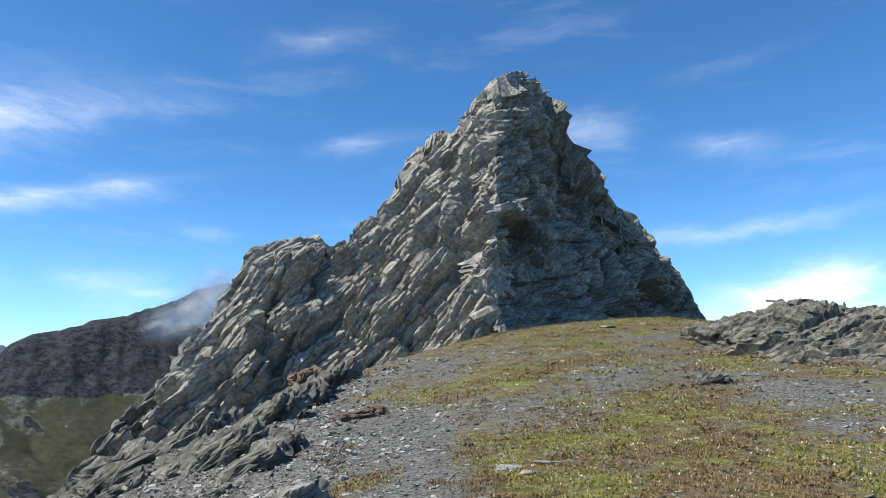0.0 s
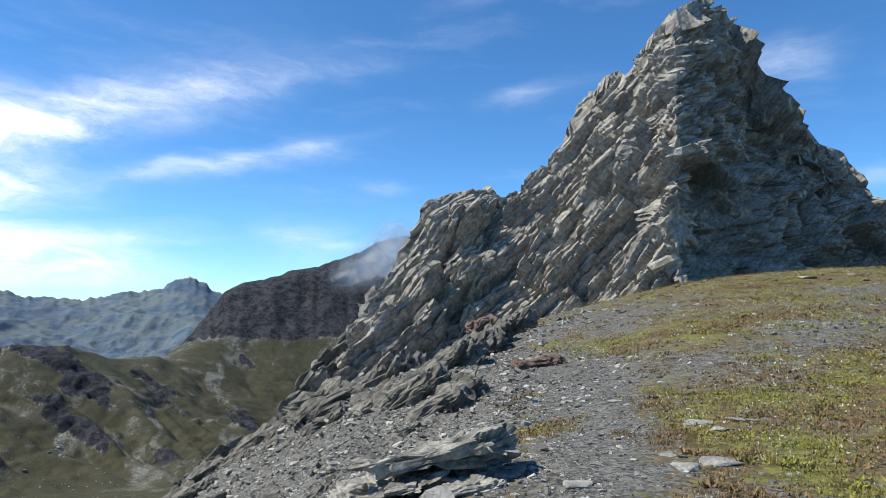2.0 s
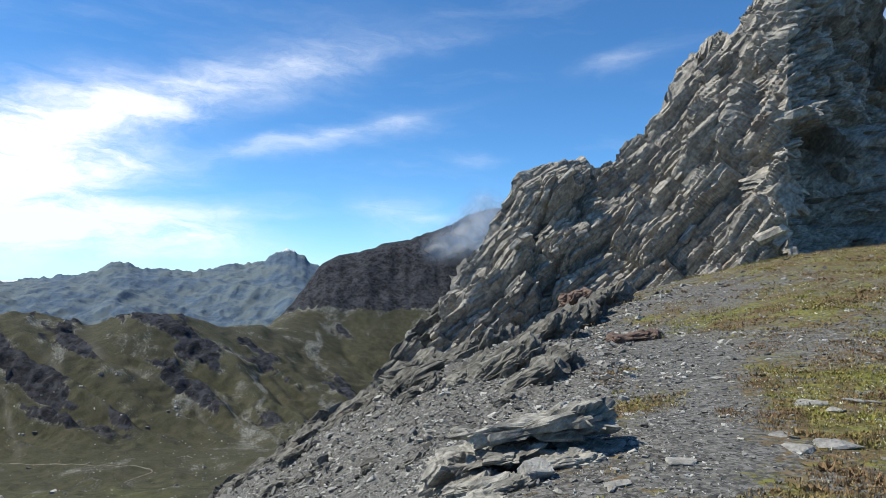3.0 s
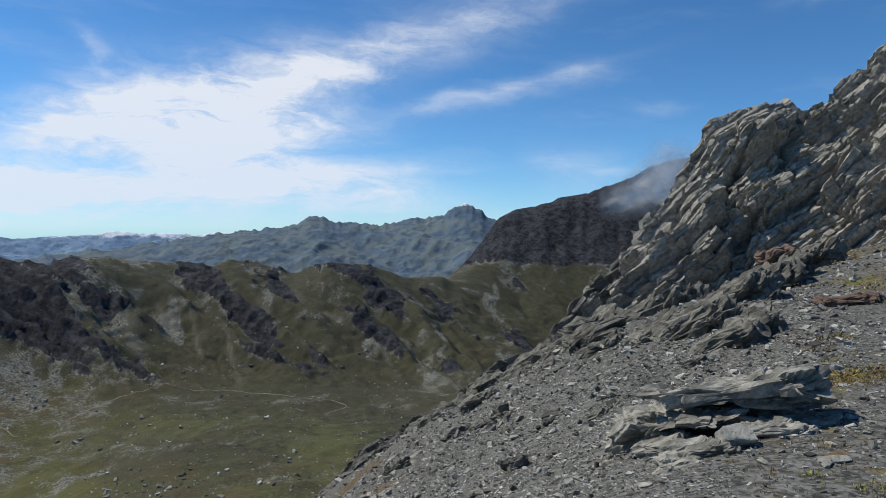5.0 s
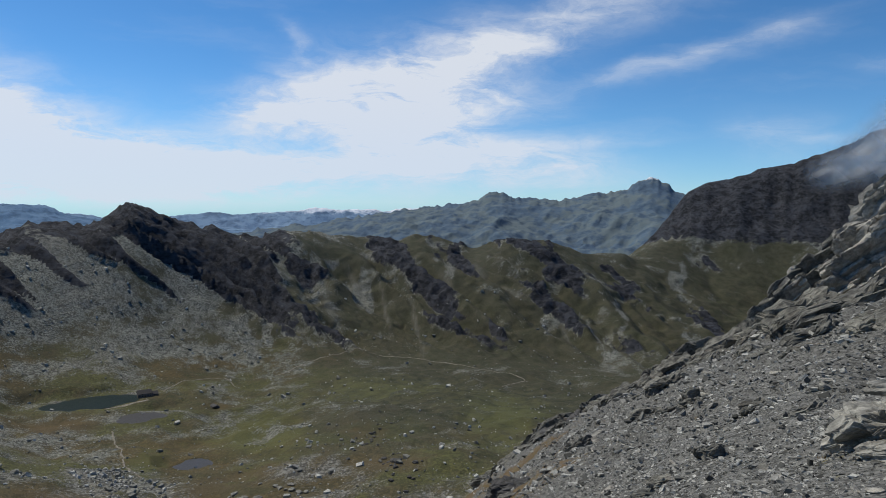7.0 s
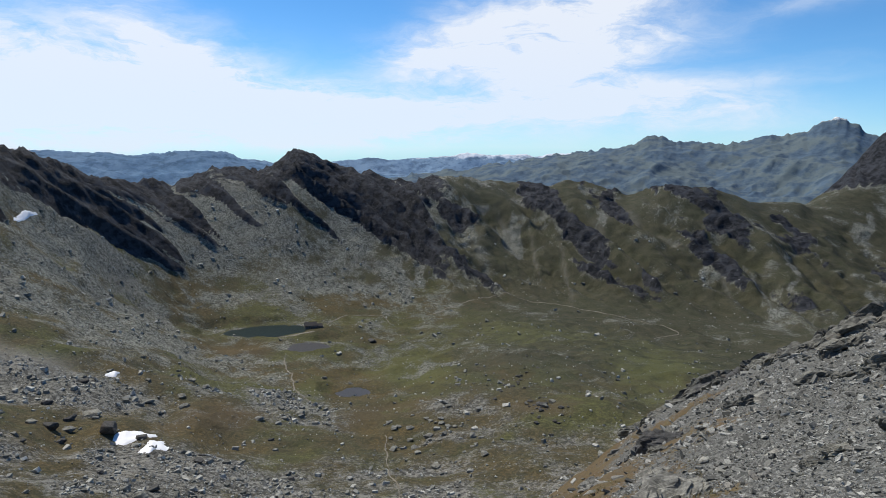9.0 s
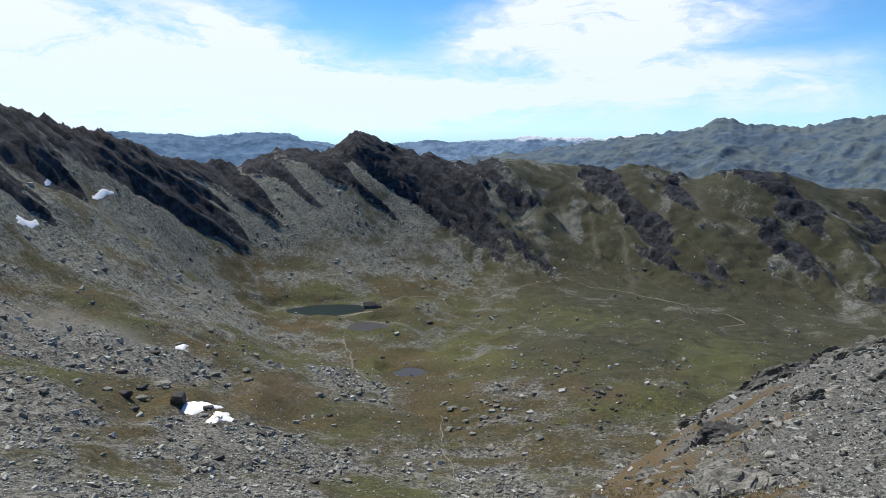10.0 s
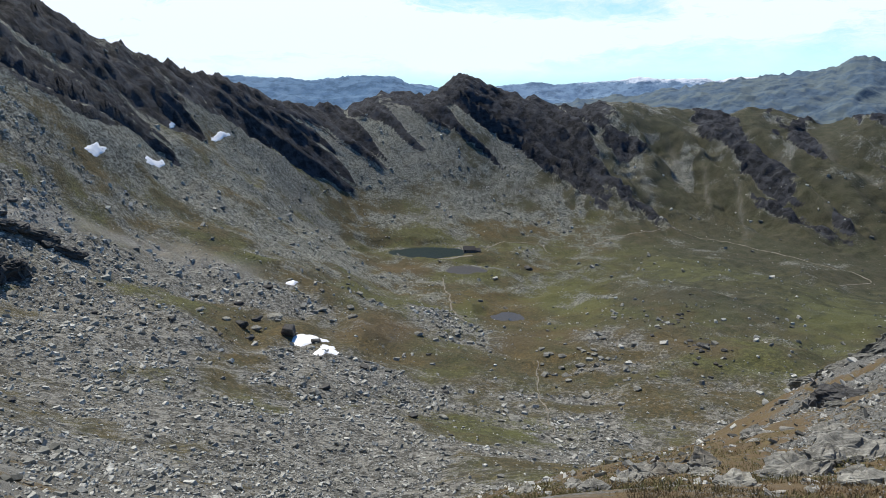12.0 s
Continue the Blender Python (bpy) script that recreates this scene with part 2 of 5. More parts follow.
    near_h = n.add((n4, 0.018), (n5, 0.009), (c1, 0.008))
    height = n.node("ShaderNodeMix", {0: near, 2: far_h, 3: near_h})
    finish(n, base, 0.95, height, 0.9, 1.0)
    return mat


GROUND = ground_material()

# ---- the shape of the land ----
def lattice(ix, iy, iz, seed):
    h = (ix * 374761393 + iy * 668265263 + iz * 2147483647 + seed * 1274126177) & 0xFFFFFFFF
    h = ((h ^ (h >> 13)) * 1274126177) & 0xFFFFFFFF
    h = ((h ^ (h >> 16)) * 2246822519) & 0xFFFFFFFF
    return ((h ^ (h >> 15)) & 0xFFFF) / 65535.0


def vnoise(x, y, z=0.0, seed=0):
    """Smooth value noise, -1 to 1, on arrays."""
    x, y, z = np.broadcast_arrays(np.asarray(x, float), np.asarray(y, float), np.asarray(z, float))
    fx, fy, fz = np.floor(x), np.floor(y), np.floor(z)
    ix, iy, iz = fx.astype(np.int64), fy.astype(np.int64), fz.astype(np.int64)
    u, v, w = x - fx, y - fy, z - fz
    u, v, w = u * u * (3 - 2 * u), v * v * (3 - 2 * v), w * w * (3 - 2 * w)
    out = 0.0
    for dx in (0, 1):
        for dy in (0, 1):
            for dz in (0, 1):
                weight = (u if dx else 1 - u) * (v if dy else 1 - v) * (w if dz else 1 - w)
                out = out + weight * lattice(ix + dx, iy + dy, iz + dz, seed)
    return out * 2 - 1


def fbm(x, y, z=0.0, octaves=4, seed=0, gain=0.5):
    total, amp = 0.0, 1.0
    for k in range(octaves):
        total = total + amp * vnoise(x * 2.03 ** k, y * 2.03 ** k, z * 2.03 ** k, seed + k)
        amp *= gain
    return total


def ridged(x, y, z=0.0, octaves=4, seed=0):
    total, amp = 0.0, 1.0
    for k in range(octaves):
        total = total + amp * (1 - 2 * np.abs(vnoise(x * 2.03 ** k, y * 2.03 ** k, z * 2.03 ** k, seed + k)))
        amp *= 0.5
    return total - 0.5


def step(a, b, x):
    t = np.clip((x - a) / (b - a), 0, 1)
    return t * t * (3 - 2 * t)


def facets(p, normal, along, size, seed, saw=0.8, lean=0.5, crack=0.25, warp=0.3):
    """Broken rock: irregular blocks in layers, each set out by its own amount, tilted its own way, undercut at its foot."""
    n = np.array(normal, float) / np.linalg.norm(normal)
    t = np.array(along, float) - n * np.dot(n, along)
    t = t / np.linalg.norm(t)
    b = np.cross(n, t)
    q = np.stack([p @ t / size[0], p @ b / size[1], p @ n / size[2]], -1)
    for k in range(3):
        q[..., k] += warp * fbm(p[..., 0] / size[0], p[..., 1] / size[0], p[..., 2] / size[0], 2, seed + 11 + k)
    low = np.floor(q - 0.5).astype(np.int64)
    first, second = np.full(q.shape[:-1], 9.0), np.full(q.shape[:-1], 9.0)
    best = 0.0 * first
    for dx in (0, 1):
        for dy in (0, 1):
            for dz in (0, 1):
                i, j, k = low[..., 0] + dx, low[..., 1] + dy, low[..., 2] + dz
                own = [lattice(i, j, k, seed + s) for s in range(5)]
                u, v, w = q[..., 0] - i - 0.15 - 0.7 * own[0], q[..., 1] - j - 0.15 - 0.7 * own[1], q[..., 2] - k - 0.15 - 0.7 * own[2]
                r = u * u + v * v + w * w
                out = own[3] - saw * w + lean * ((own[4] - 0.5) * u + (own[0] - 0.5) * v) * 2
                near = r < first
                second = np.where(near, first, np.minimum(second, r))
                best = np.where(near, out, best)
                first = np.where(near, r, first)
    return best - 0.5 - crack * step(0.16, 0.0, np.sqrt(second) - np.sqrt(first))


def strata(p, normal, along, thick, length, seed, warp=0.35, crack=0.3, lean=0.5):
    """Broken beds: parallel layers cut into long blocks, each block set out by its own amount and tilted its own way."""
    n = np.array(normal, float) / np.linalg.norm(normal)
    t = np.array(along, float) - n * np.dot(n, along)
    t = t / np.linalg.norm(t)
    b = np.cross(n, t)
    X, Y, Z = p[..., 0] / (thick * 6), p[..., 1] / (thick * 6), p[..., 2] / (thick * 6)
    wob = fbm(X, Y, Z, 3, seed)
    c = p @ n / thick + warp * wob
    c = c + 0.42 * vnoise(c * 0.55, 0 * c, 0 * c, seed + 5)
    k = np.floor(c).astype(np.int64)
    f, zero = c - k, k * 0
    u = p @ t / length + 7.3 * lattice(k, zero, zero, seed + 1) + 0.5 * wob + 0.12 * vnoise(X * 9, Y * 9, Z * 9, seed + 6)
    v = p @ b / (length * 0.7) + 5.1 * lattice(k, zero + 3, zero, seed + 2) + 0.5 * wob
    i, j = np.floor(u).astype(np.int64), np.floor(v).astype(np.int64)
    out = lattice(k, i, j, seed + 3) - 0.5
    out = out + lean * ((lattice(k, i, j, seed + 4) - 0.5) * (u - i - 0.5) + (lattice(k, i, j, seed + 7) - 0.6) * (f - 0.5))
    return out - crack * step(0.16, 0.03, f) - 0.6 * crack * step(0.08, 0.0, np.minimum(u - i, v - j))


# Spot heights: azimuth (degrees to the left), distance (m), elevation seen from eye height (degrees).
SHOULDER = [
    (-60, 10, -8.6), (-60, 30, -1.5), (-35, 8, -11), (-35, 25, -0.1), (-35, 60, -3.5), (-20, 8, -10.8), (-20, 22, -0.8),
    (-20, 45, 2.5), (-20, 90, -6), (-7, 8, -11.2), (-7, 18, -2.6), (-7, 42, 2.1), (-7, 90, -3), (4, 8, -11.7), (4, 18, -4.6),
    (4, 40, -0.6), (6.5, 18, -5.1), (12, 7, -13.8), (18.5, 5.4, -18.5), (16, 17, -7.8), (15, 40, -5), (28, 43, -11.5),
    (28, 15, -14.5), (36, 51, -16.2), (42, 60, -19.5), (48, 68, -24.2), (40, 10, -25), (54, 35, -28.6), (63, 25, -31.3), (75, 15, -34.6),
]
SCREE_BOWL = [
    (85, 10, -37), (100, 8, -37), (118, 7, -33), (140, 8, -20), (140, 60, -9), (28, 150, -27), (28, 90, -25), (45, 110, -32),
    (75, 60, -38), (85, 60, -39), (85, 110, -35.2), (75, 120, -33.4), (73, 220, -29.7), (68, 260, -27.2), (60, 190, -30.6), (60, 420, -19.8),
    (50, 200, -28.5), (50, 450, -18.6), (100, 50, -36), (100, 130, -30), (90.5, 270, -24), (99, 300, -20.7), (98.5, 340, -19.3),
    (90, 390, -19.6), (118, 50, -30), (118, 150, -22), (118, 300, -13), (30, 400, -19), (28, 750, -14),
]
VALLEY = [
    (81, 730, -15.2), (79, 640, -17.1), (74, 480, -21), (74, 780, -14.6), (60, 820, -13.8), (45.8, 760, -15.1), (60, 560, -17.2), (87.4, 745, -14.0), (70, 900, -12.0),
    (55, 950, -11.4), (40, 950, -11.6), (111, 400, -10), (103.6, 560, -7), (98.6, 690, -5.2), (92, 760, -9.8), (20, 1100, -9),
    (88, 850, -9.6), (84, 880, -9.8), (80, 920, -9.0), (76, 960, -8.6), (80, 800, -13.2), (97, 480, -14.0), (105, 450, -12.0), (110, 330, -14.8), (66, 440, -20.5), (82, 420, -20.5), (75, 340, -24.0), (60, 1060, -8.5), (45, 1050, -8.2),
]
CRESTS = [
    (111.9, 620, 5.6), (106, 700, 1.6), (101.9, 780, 0), (97.8, 850, -1.1), (94.4, 930, -2.1), (89, 1060, -3.4), (86, 1120, -1.9),
    (82, 1160, -2.6), (78.6, 1170, -0.8), (74.5, 1190, -2.5), (69.8, 1200, -3.1), (66, 1230, -2.3), (60, 1280, -3.4), (55.5, 1280, -3.1),
    (49.6, 1300, -4.5), (47.5, 1220, -3.5), (44, 1220, -3.7), (40, 1300, -4.7), (36.4, 1450, -3.7), (31, 1480, -3.5), (26, 1480, -3.6),
    (20, 1480, -3.4), (34.6, 1640, -2.5), (33, 1640, 0.6), (28.5, 1650, 2.1), (25.7, 1650, 2.6), (22.2, 1650, 3.7), (18.8, 1650, 5.4), (10, 1650, 6.5), (120, 560, 9),
]
BEYOND = [
    (120, 900, 3), (105, 1200, -6), (90, 1300, -8), (78, 1300, -6.5), (60, 1700, -7), (45, 1700, -7), (38, 1800, -6), (25, 2200, -2), (8, 2200, -1),
    (140, 600, 6), (140, 1000, -4), (180, 8, -14), (180, 60, -14), (180, 600, -18), (220, 10, -10), (220, 80, -16), (220, 600, -18), (260, 8, -10.5),
    (260, 80, -14), (260, 700, -15), (-35, 150, -16), (-35, 700, -14), (-10, 200, -12), (-10, 700, -10), (5, 1500, -2),
]
BEYOND += [(a, 3200, -5.0) for a in range(-20, 340, 30)] + [(a, 5000, -3.2) for a in range(-20, 340, 30)] + [(a, 2.0, -38.66) for a in range(-20, 340, 40)]


# behind each crest the ground falls away again
BEYOND += [(a, d * 1.13, e - 1.6) for a, d, e in CRESTS if not 1440 < d < 1490]
# dark tongues of rock under the long crest: where they start, half width, how far they reach down (degrees)
RIBS = [(79.0, 3.3, 10.5), (85.8, 1.5, 5.5), (90.0, 1.3, 6.0), (95.0, 1.7, 6.4), (100.5, 2.8, 6.2), (106.5, 2.6, 5.6), (112.0, 3.5, 8.0), (72.0, 1.5, 5.0)]
# level water: azimuth, distance, half length, half width, height of the surface
WATERS = [(81.4, 718, 42, 21, -197.0), (78.0, 645, 20, 14, -195.0), (74.2, 482, 13, 13, -184.0)]


def land_spline():
    """A thin-plate spline over azimuth and log distance, of height divided by distance."""
    pts = np.array(SHOULDER + SCREE_BOWL + VALLEY + CRESTS + BEYOND, float)
    pts = np.vstack([pts, pts[pts[:, 0] > 150] - [360, 0, 0], pts[pts[:, 0] < 30] + [360, 0, 0]])
    u, v = pts[:, 0] / 22.0, np.log(pts[:, 1]) * 1.3
    g = np.tan(np.radians(pts[:, 2])) + EYE / pts[:, 1]
    m = len(u)
    r2 = (u[:, None] - u) ** 2 + (v[:, None] - v) ** 2 + 1e-9
    k = r2 * np.log(r2) + np.eye(m) * 2e-3
    p = np.column_stack([np.ones(m), u, v])
    w = np.linalg.solve(np.block([[k, p], [p.T, np.zeros((3, 3))]]), np.concatenate([g, np.zeros(3)]))
    return u, v, w


SPLINE = land_spline()


# azimuth and elevation of the long rim, and of the cliff behind it
RIM_SKY = [
    (120, 9.0), (110.4, 4.8), (108.8, 3.75), (107.4, 2.8), (105.9, 1.75), (105.5, 2.06), (103.9, 0.97), (100.7, 0.14), (97.8, -0.65), (94.8, -1.78), (92.6, -2.45), (90.7, -2.73), (88.4, -3.2), (86.4, -2.3),
    (84.4, -1.6), (83.1, -1.7), (81.8, -2.15), (80.3, -1.8), (79.6, -1.1), (78.7, -0.5), (77.1, -0.95), (75.5, -1.75), (71.4, -2.54), (68.6, -2.8), (65.7, -2.3), (61.9, -2.8), (59.9, -3.15),
    (56.9, -3.43), (55.5, -2.8), (53.0, -3.26), (50.6, -4.06), (48.0, -3.1), (44.4, -3.24), (41.1, -4.2), (38.9, -4.1), (36.5, -4.4),
]
CLIFF_SKY = [(36.6, -3.6), (35.4, -2.4), (34.3, -1.1), (32.9, 1.0), (31.5, 1.35), (30.0, 1.7), (28.6, 2.0), (27.2, 2.5), (25.8, 2.75), (24.3, 3.2), (21.8, 4.0), (18.8, 5.4), (14, 6.0)]


def base_height(x, y):
    """The smooth land, before its detail."""
    d = np.maximum(np.hypot(x, y), 0.3)
    az = np.degrees(np.arctan2(-x, y))
    az = np.where(az < -90, az + 360, az)
    u, v, w = SPLINE
    pu, pv = az / 22.0, np.log(d) * 1.3
    g = w[-3] + w[-2] * pu + w[-1] * pv
    for k in range(len(u)):
        r2 = (pu - u[k]) ** 2 + (pv - v[k]) ** 2 + 1e-9
        g = g + w[k] * r2 * np.log(r2)
    return az, d, g * d


def skyline_lift(profile, crest):
    """How much the smooth land must rise at each azimuth for its crest to follow the profile."""
    profile = np.array(sorted(profile), float)
    a = np.arange(profile[0, 0], profile[-1, 0], 0.1)
    far = np.interp(a, *np.array(sorted(crest), float).T)
    z = base_height(-np.sin(np.radians(a)) * far, np.cos(np.radians(a)) * far)[2]
    rag = 0.13 * ridged(a / 1.1, 0 * a, 0, 3, 57) * step(50, 74, a)
    want = EYE + far * np.tan(np.radians(np.interp(a, profile[:, 0], profile[:, 1]) + rag))
    ends = step(a[0], a[0] + 1.2, a) * step(a[-1], a[-1] - 1.2, a)
    return a, far, (want - z) * ends


LIFTS = [(skyline_lift(RIM_SKY, [(a, d) for a, d, e in CRESTS if d < 1310]), 0.045, 0.06), (skyline_lift([(38.0, -4.6), *CLIFF_SKY], [(10, 1650), (40, 1640)]), 0.035, 0.12)]
# rocky outcrops and pale gullies on the middle ridges: azimuth, elevation, half length, half width (degrees)
OUTCROPS = [(65.5, -5.7, 2.2, 0.9), (53.2, -8.9, 2.2, 1.0), (47.5, -13.3, 2.6, 0.8), (43.5, -9.1, 3.6, 1.0), (31.7, -9.0, 3.2, 1.0), (57.7, -4.6, 2.4, 1.2), (44.0, -4.7, 4.0, 1.1), (61.6, -12.0, 1.8, 0.6),
            (64.8, -9.9, 2.5, 0.8), (36.2, -12.4, 3.0, 0.9), (55.5, -7.0, 2.0, 0.8), (38.0, -6.5, 3.0, 0.8), (70.0, -8.0, 3.0, 0.8), (51.0, -5.4, 1.4, 0.6), (48.0, -11.2, 1.5, 0.7), (68.0, -4.6, 1.6, 0.7)]
GULLIES = [(55.3, -10.8, 2.6, 0.16, 75), (50.7, -9.0, 2.2, 0.22, 48), (49.8, -5.9, 0.8, 0.4, 40), (60.6, -7.0, 1.4, 0.2, 60), (62.9, -9.4, 1.2, 0.25, 60), (42.3, -10.9, 1.0, 0.16, 60), (52.5, -7.2, 1.2, 0.2, 45), (58.0, -9.5, 1.8, 0.14, 75), (47.0, -7.6, 1.3, 0.15, 40), (39.5, -11.4, 1.2, 0.16, 60)]
WASH = [(118, -9.3), (110, -11.3), (104.5, -14.3), (99, -16.6), (95, -17.3)]


# brown (-) and green (+) stretches of the meadow: azimuth, elevation, half width, half height, strength
TINTS = [(85.0, -21.8, 5.6, 1.0, -0.9), (67.9, -22.3, 5.6, 1.1, -0.8), (84.5, -17.0, 3.5, 1.2, -0.8), (75.4, -23.3, 3.7, 0.9, -0.6), (60.7, -19.2, 2.8, 0.9, -0.6), (57.5, -22.1, 3.7, 0.9, -0.7),
         (68.6, -19.2, 5.1, 1.6, 1.0), (58.5, -16.0, 9.3, 1.1, 0.6), (47.2, -18.1, 4.7, 1.7, 0.8), (97.0, -15.9, 2.1, 0.5, 0.8), (77.7, -21.2, 1.6, 1.9, 0.9), (71.9, -30.5, 3.7, 0.8, 0.8), (61.0, -29.1, 5.1, 0.7, 0.7), (74.2, -15.1, 3.3, 0.7, 0.6)]


def slanting(az, e, at, rise, long_, wide, angle):
    """1 within an ellipse that slants down to the right by an angle, falling to 0 outside."""
    c, s_ = math.cos(radians(angle)), math.sin(radians(angle))
    px, pe = at - az, e - rise
    return np.exp(-(((px * c - pe * s_) / long_) ** 2 + ((px * s_ + pe * c) / wide) ** 2))


def land(x, y):
    """Ground height at (x, y), with the masks for turf, rock and near grit."""
    x, y = np.asarray(x, float), np.asarray(y, float)
    az, d, z = base_height(x, y)
    for (la, lf, lz), front, back in LIFTS:
        far = np.interp(az, la, lf)
        q = d / far - 1
        z = z + np.interp(az, la, lz, 0, 0) * np.exp(-(q / np.where(q < 0, front, back)) ** 2)
    e = np.degrees(np.arctan2(z - EYE, d))
    # rolling ground
    far = step(60, 260, d)
    z = z + 0.10 * step(3, 12, d) * fbm(x / 3.5, y / 3.5, 0, 4, 3) * (1 - far)
    slope_ = step(6, 16, az) * (1 - step(48, 60, az)) * step(5, 12, d) * (1 - step(80, 110, d))
    z = z + slope_ * (0.16 * ridged(x / 1.7, y / 1.7, 0, 3, 91) * step(5, 10, d) + 0.3 * ridged(x / 5, y / 3.5, 0, 2, 90) * step(14, 24, d))
    stony = slope_ > 0.01
    if np.any(stony):
        p = np.stack([x[stony], y[stony], z[stony]], -1)
        shelf = 0.5 * strata(p, (-0.7, 0.1, 0.6), (0.5, 0.7, 0.3), 1.0, 4.0, 93, 0.3, 0.1) + 0.25 * strata(p, (-0.7, 0.0, 0.6), (0.5, 0.7, 0.3), 0.4, 1.6, 95, 0.3, 0.2)
        z[stony] += 0.7 * slope_[stony] * shelf * step(0.05, 0.6, vnoise(x[stony] / 5, y[stony] / 5, 0, 92) + 0.9 * step(24, 40, d[stony]))
    z = z + step(25, 120, d) * (1 - step(150, 500, d)) * 0.9 * fbm(x / 14, y / 14, 0, 5, 5)
    rough = 1 - 0.55 * step(-140, -175, z) * step(300, 450, d)
    z = z + far * rough * (3.2 * fbm(x / 70, y / 70, 0, 5, 11, 0.52)) + 4.0 * step(260, 400, d) * (1 - step(700, 850, d)) * fbm(x / 85, y / 50, 0, 3, 13)
    z = z + 2.2 * step(200, 300, d) * (1 - step(760, 860, d)) * ridged(x / 60 + 0.3 * vnoise(x / 90, y / 90, 0, 17), y / 38, 0, 4, 15)
    for wa, wd, wl, ww, wz in WATERS:
        a = np.radians(wa)
        px, py = x + np.sin(a) * wd, y - np.cos(a) * wd
        q = np.sqrt(((px * np.cos(a) + py * np.sin(a)) / wl) ** 2 + ((py * np.cos(a) - px * np.sin(a)) / ww) ** 2) + 0.26 * fbm(x / 16, y / 16, 0, 3, 81)
        z = z + (wz - z) * step(2.2, 1.15, q) - 1.5 * step(1.05, 0.75, q)
    # slanting rock ribs below the long crest: cliffs under the crest, tongues reaching down from them
    rim = np.interp(az, *np.array(RIM_SKY[::-1], float).T)
    wob = fbm(x / 45, y / 45, z / 45, 4, 33)
    deep = rim - e
    trend = az - 1.25 * e + 0.35 * wob + 0.9 * vnoise(az / 7, d / 300, 0, 31)
    c = trend / 1.7 + 0.9 * vnoise(trend / 3.1, 0, 0, 34)
    cell = np.floor(c).astype(np.int64)
    saw = c - cell
    tooth = np.where(saw < 0.36, saw / 0.36, (1 - saw) / 0.64)
    own = lattice(cell, cell * 0, cell * 0, 37)
    reach = 0.8 + 0 * az
    for at, wide, long_ in RIBS:
        reach = np.maximum(reach, long_ * np.exp(-((trend - at) / wide) ** 2))
    reach = reach + 3.0 * (own - 0.5) * step(1.0, 3.0, reach)
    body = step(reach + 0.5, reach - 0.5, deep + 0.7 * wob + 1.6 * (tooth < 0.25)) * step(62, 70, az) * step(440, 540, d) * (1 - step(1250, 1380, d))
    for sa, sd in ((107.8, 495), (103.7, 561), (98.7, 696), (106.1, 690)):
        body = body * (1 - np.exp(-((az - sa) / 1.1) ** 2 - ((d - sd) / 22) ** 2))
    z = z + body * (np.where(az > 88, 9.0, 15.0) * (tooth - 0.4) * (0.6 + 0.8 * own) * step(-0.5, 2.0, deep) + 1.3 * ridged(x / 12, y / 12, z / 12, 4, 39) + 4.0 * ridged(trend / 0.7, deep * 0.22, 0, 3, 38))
    # gullies, spurs and outcrops on the middle ridges
    mid = step(-14.5, -11.0, e) * (1 - step(66, 76, az)) * step(14, 22, az) * step(770, 900, d) * (1 - step(1400, 1700, d))
    skew = az - 1.35 * e + 1.5 * fbm(x / 150, y / 150, 0, 3, 40)
    c2 = skew / 4.4 + 0.35 * vnoise(az / 9, e / 5, 0, 42)
    saw2 = c2 - np.floor(c2)
    own2 = lattice(np.floor(c2).astype(np.int64), (c2 * 0).astype(np.int64), (c2 * 0).astype(np.int64), 44)
    spur = np.where(saw2 < 0.34, saw2 / 0.34, (1 - saw2) / 0.66)
    below = step(0.2, 2.6, rim - e)
    z = z + mid * below * (15 * (spur - 0.45) * (0.6 + 0.7 * own2) + 7 * ridged(skew / 1.9, e / 6, 0, 5, 41) + 3.0 * ridged(x / 26, y / 26, z / 26, 4, 45))
    clump = fbm(skew / 1.1, e / 1.6, d / 400, 4, 73)
    patch = 0.0
    for oa, oe, ol, ow in OUTCROPS:
        patch = np.maximum(patch, slanting(az, e, oa, oe, ol, ow, 36))
    outcrop = step(0.30, 0.70, patch + 0.55 * clump + 0.10 * (spur - 0.4) + 0.2 * step(1.6, 0.3, rim - e)) * mid
    z = z + outcrop * 5.5 * (ridged(x / 20, y / 20, z / 20, 4, 43) + 0.3)
    gully = 0.0
    for ga, ge, gl, gw, turn in GULLIES:
        gully = np.maximum(gully, slanting(az + 0.12 * clump, e, ga, ge, gl, gw, turn))
    gully = gully * step(770, 900, d) * (1 - step(1400, 1700, d))
    wash = np.exp(-((e - np.interp(az, *np.array(WASH[::-1], float).T) + 0.4 * fbm(x / 30, y / 30, 0, 3, 75)) / 0.75) ** 2) * step(95, 98, az) * step(180, 240, d) * (1 - step(600, 700, d))
    cliffs = step(-3.5, -2.9, e + 0.3 * clump) * step(8, 14, az) * (1 - step(36.0, 36.8, az)) * step(1440, 1540, d) * (1 - step(1750, 1900, d))
    z = z + cliffs * (7 * ridged(x / 55, y / 55, 0, 5, 47) + 8 * ridged(az / 0.9, d / 400, 0, 3, 48)) * (1 - 0.7 * step(1610, 1640, d))
    crest = step(-5, -2, e) * step(500, 600, d) * (1 - step(1400, 1500, d)) * step(36, 40, az)
    z = z + crest * 2.4 * ridged(x / 24, y / 24, 0, 4, 51)
    # turf, in patches
    def blob(a0, d0, wa, wd):
        return np.exp(-((az - a0) / wa) ** 2 - (np.log(d / d0) / wd) ** 2)
    true_az = az
    az = az + 45 * fbm(x / 1.8, y / 1.8, 0, 3, 60) * step(4, 1.5, d)
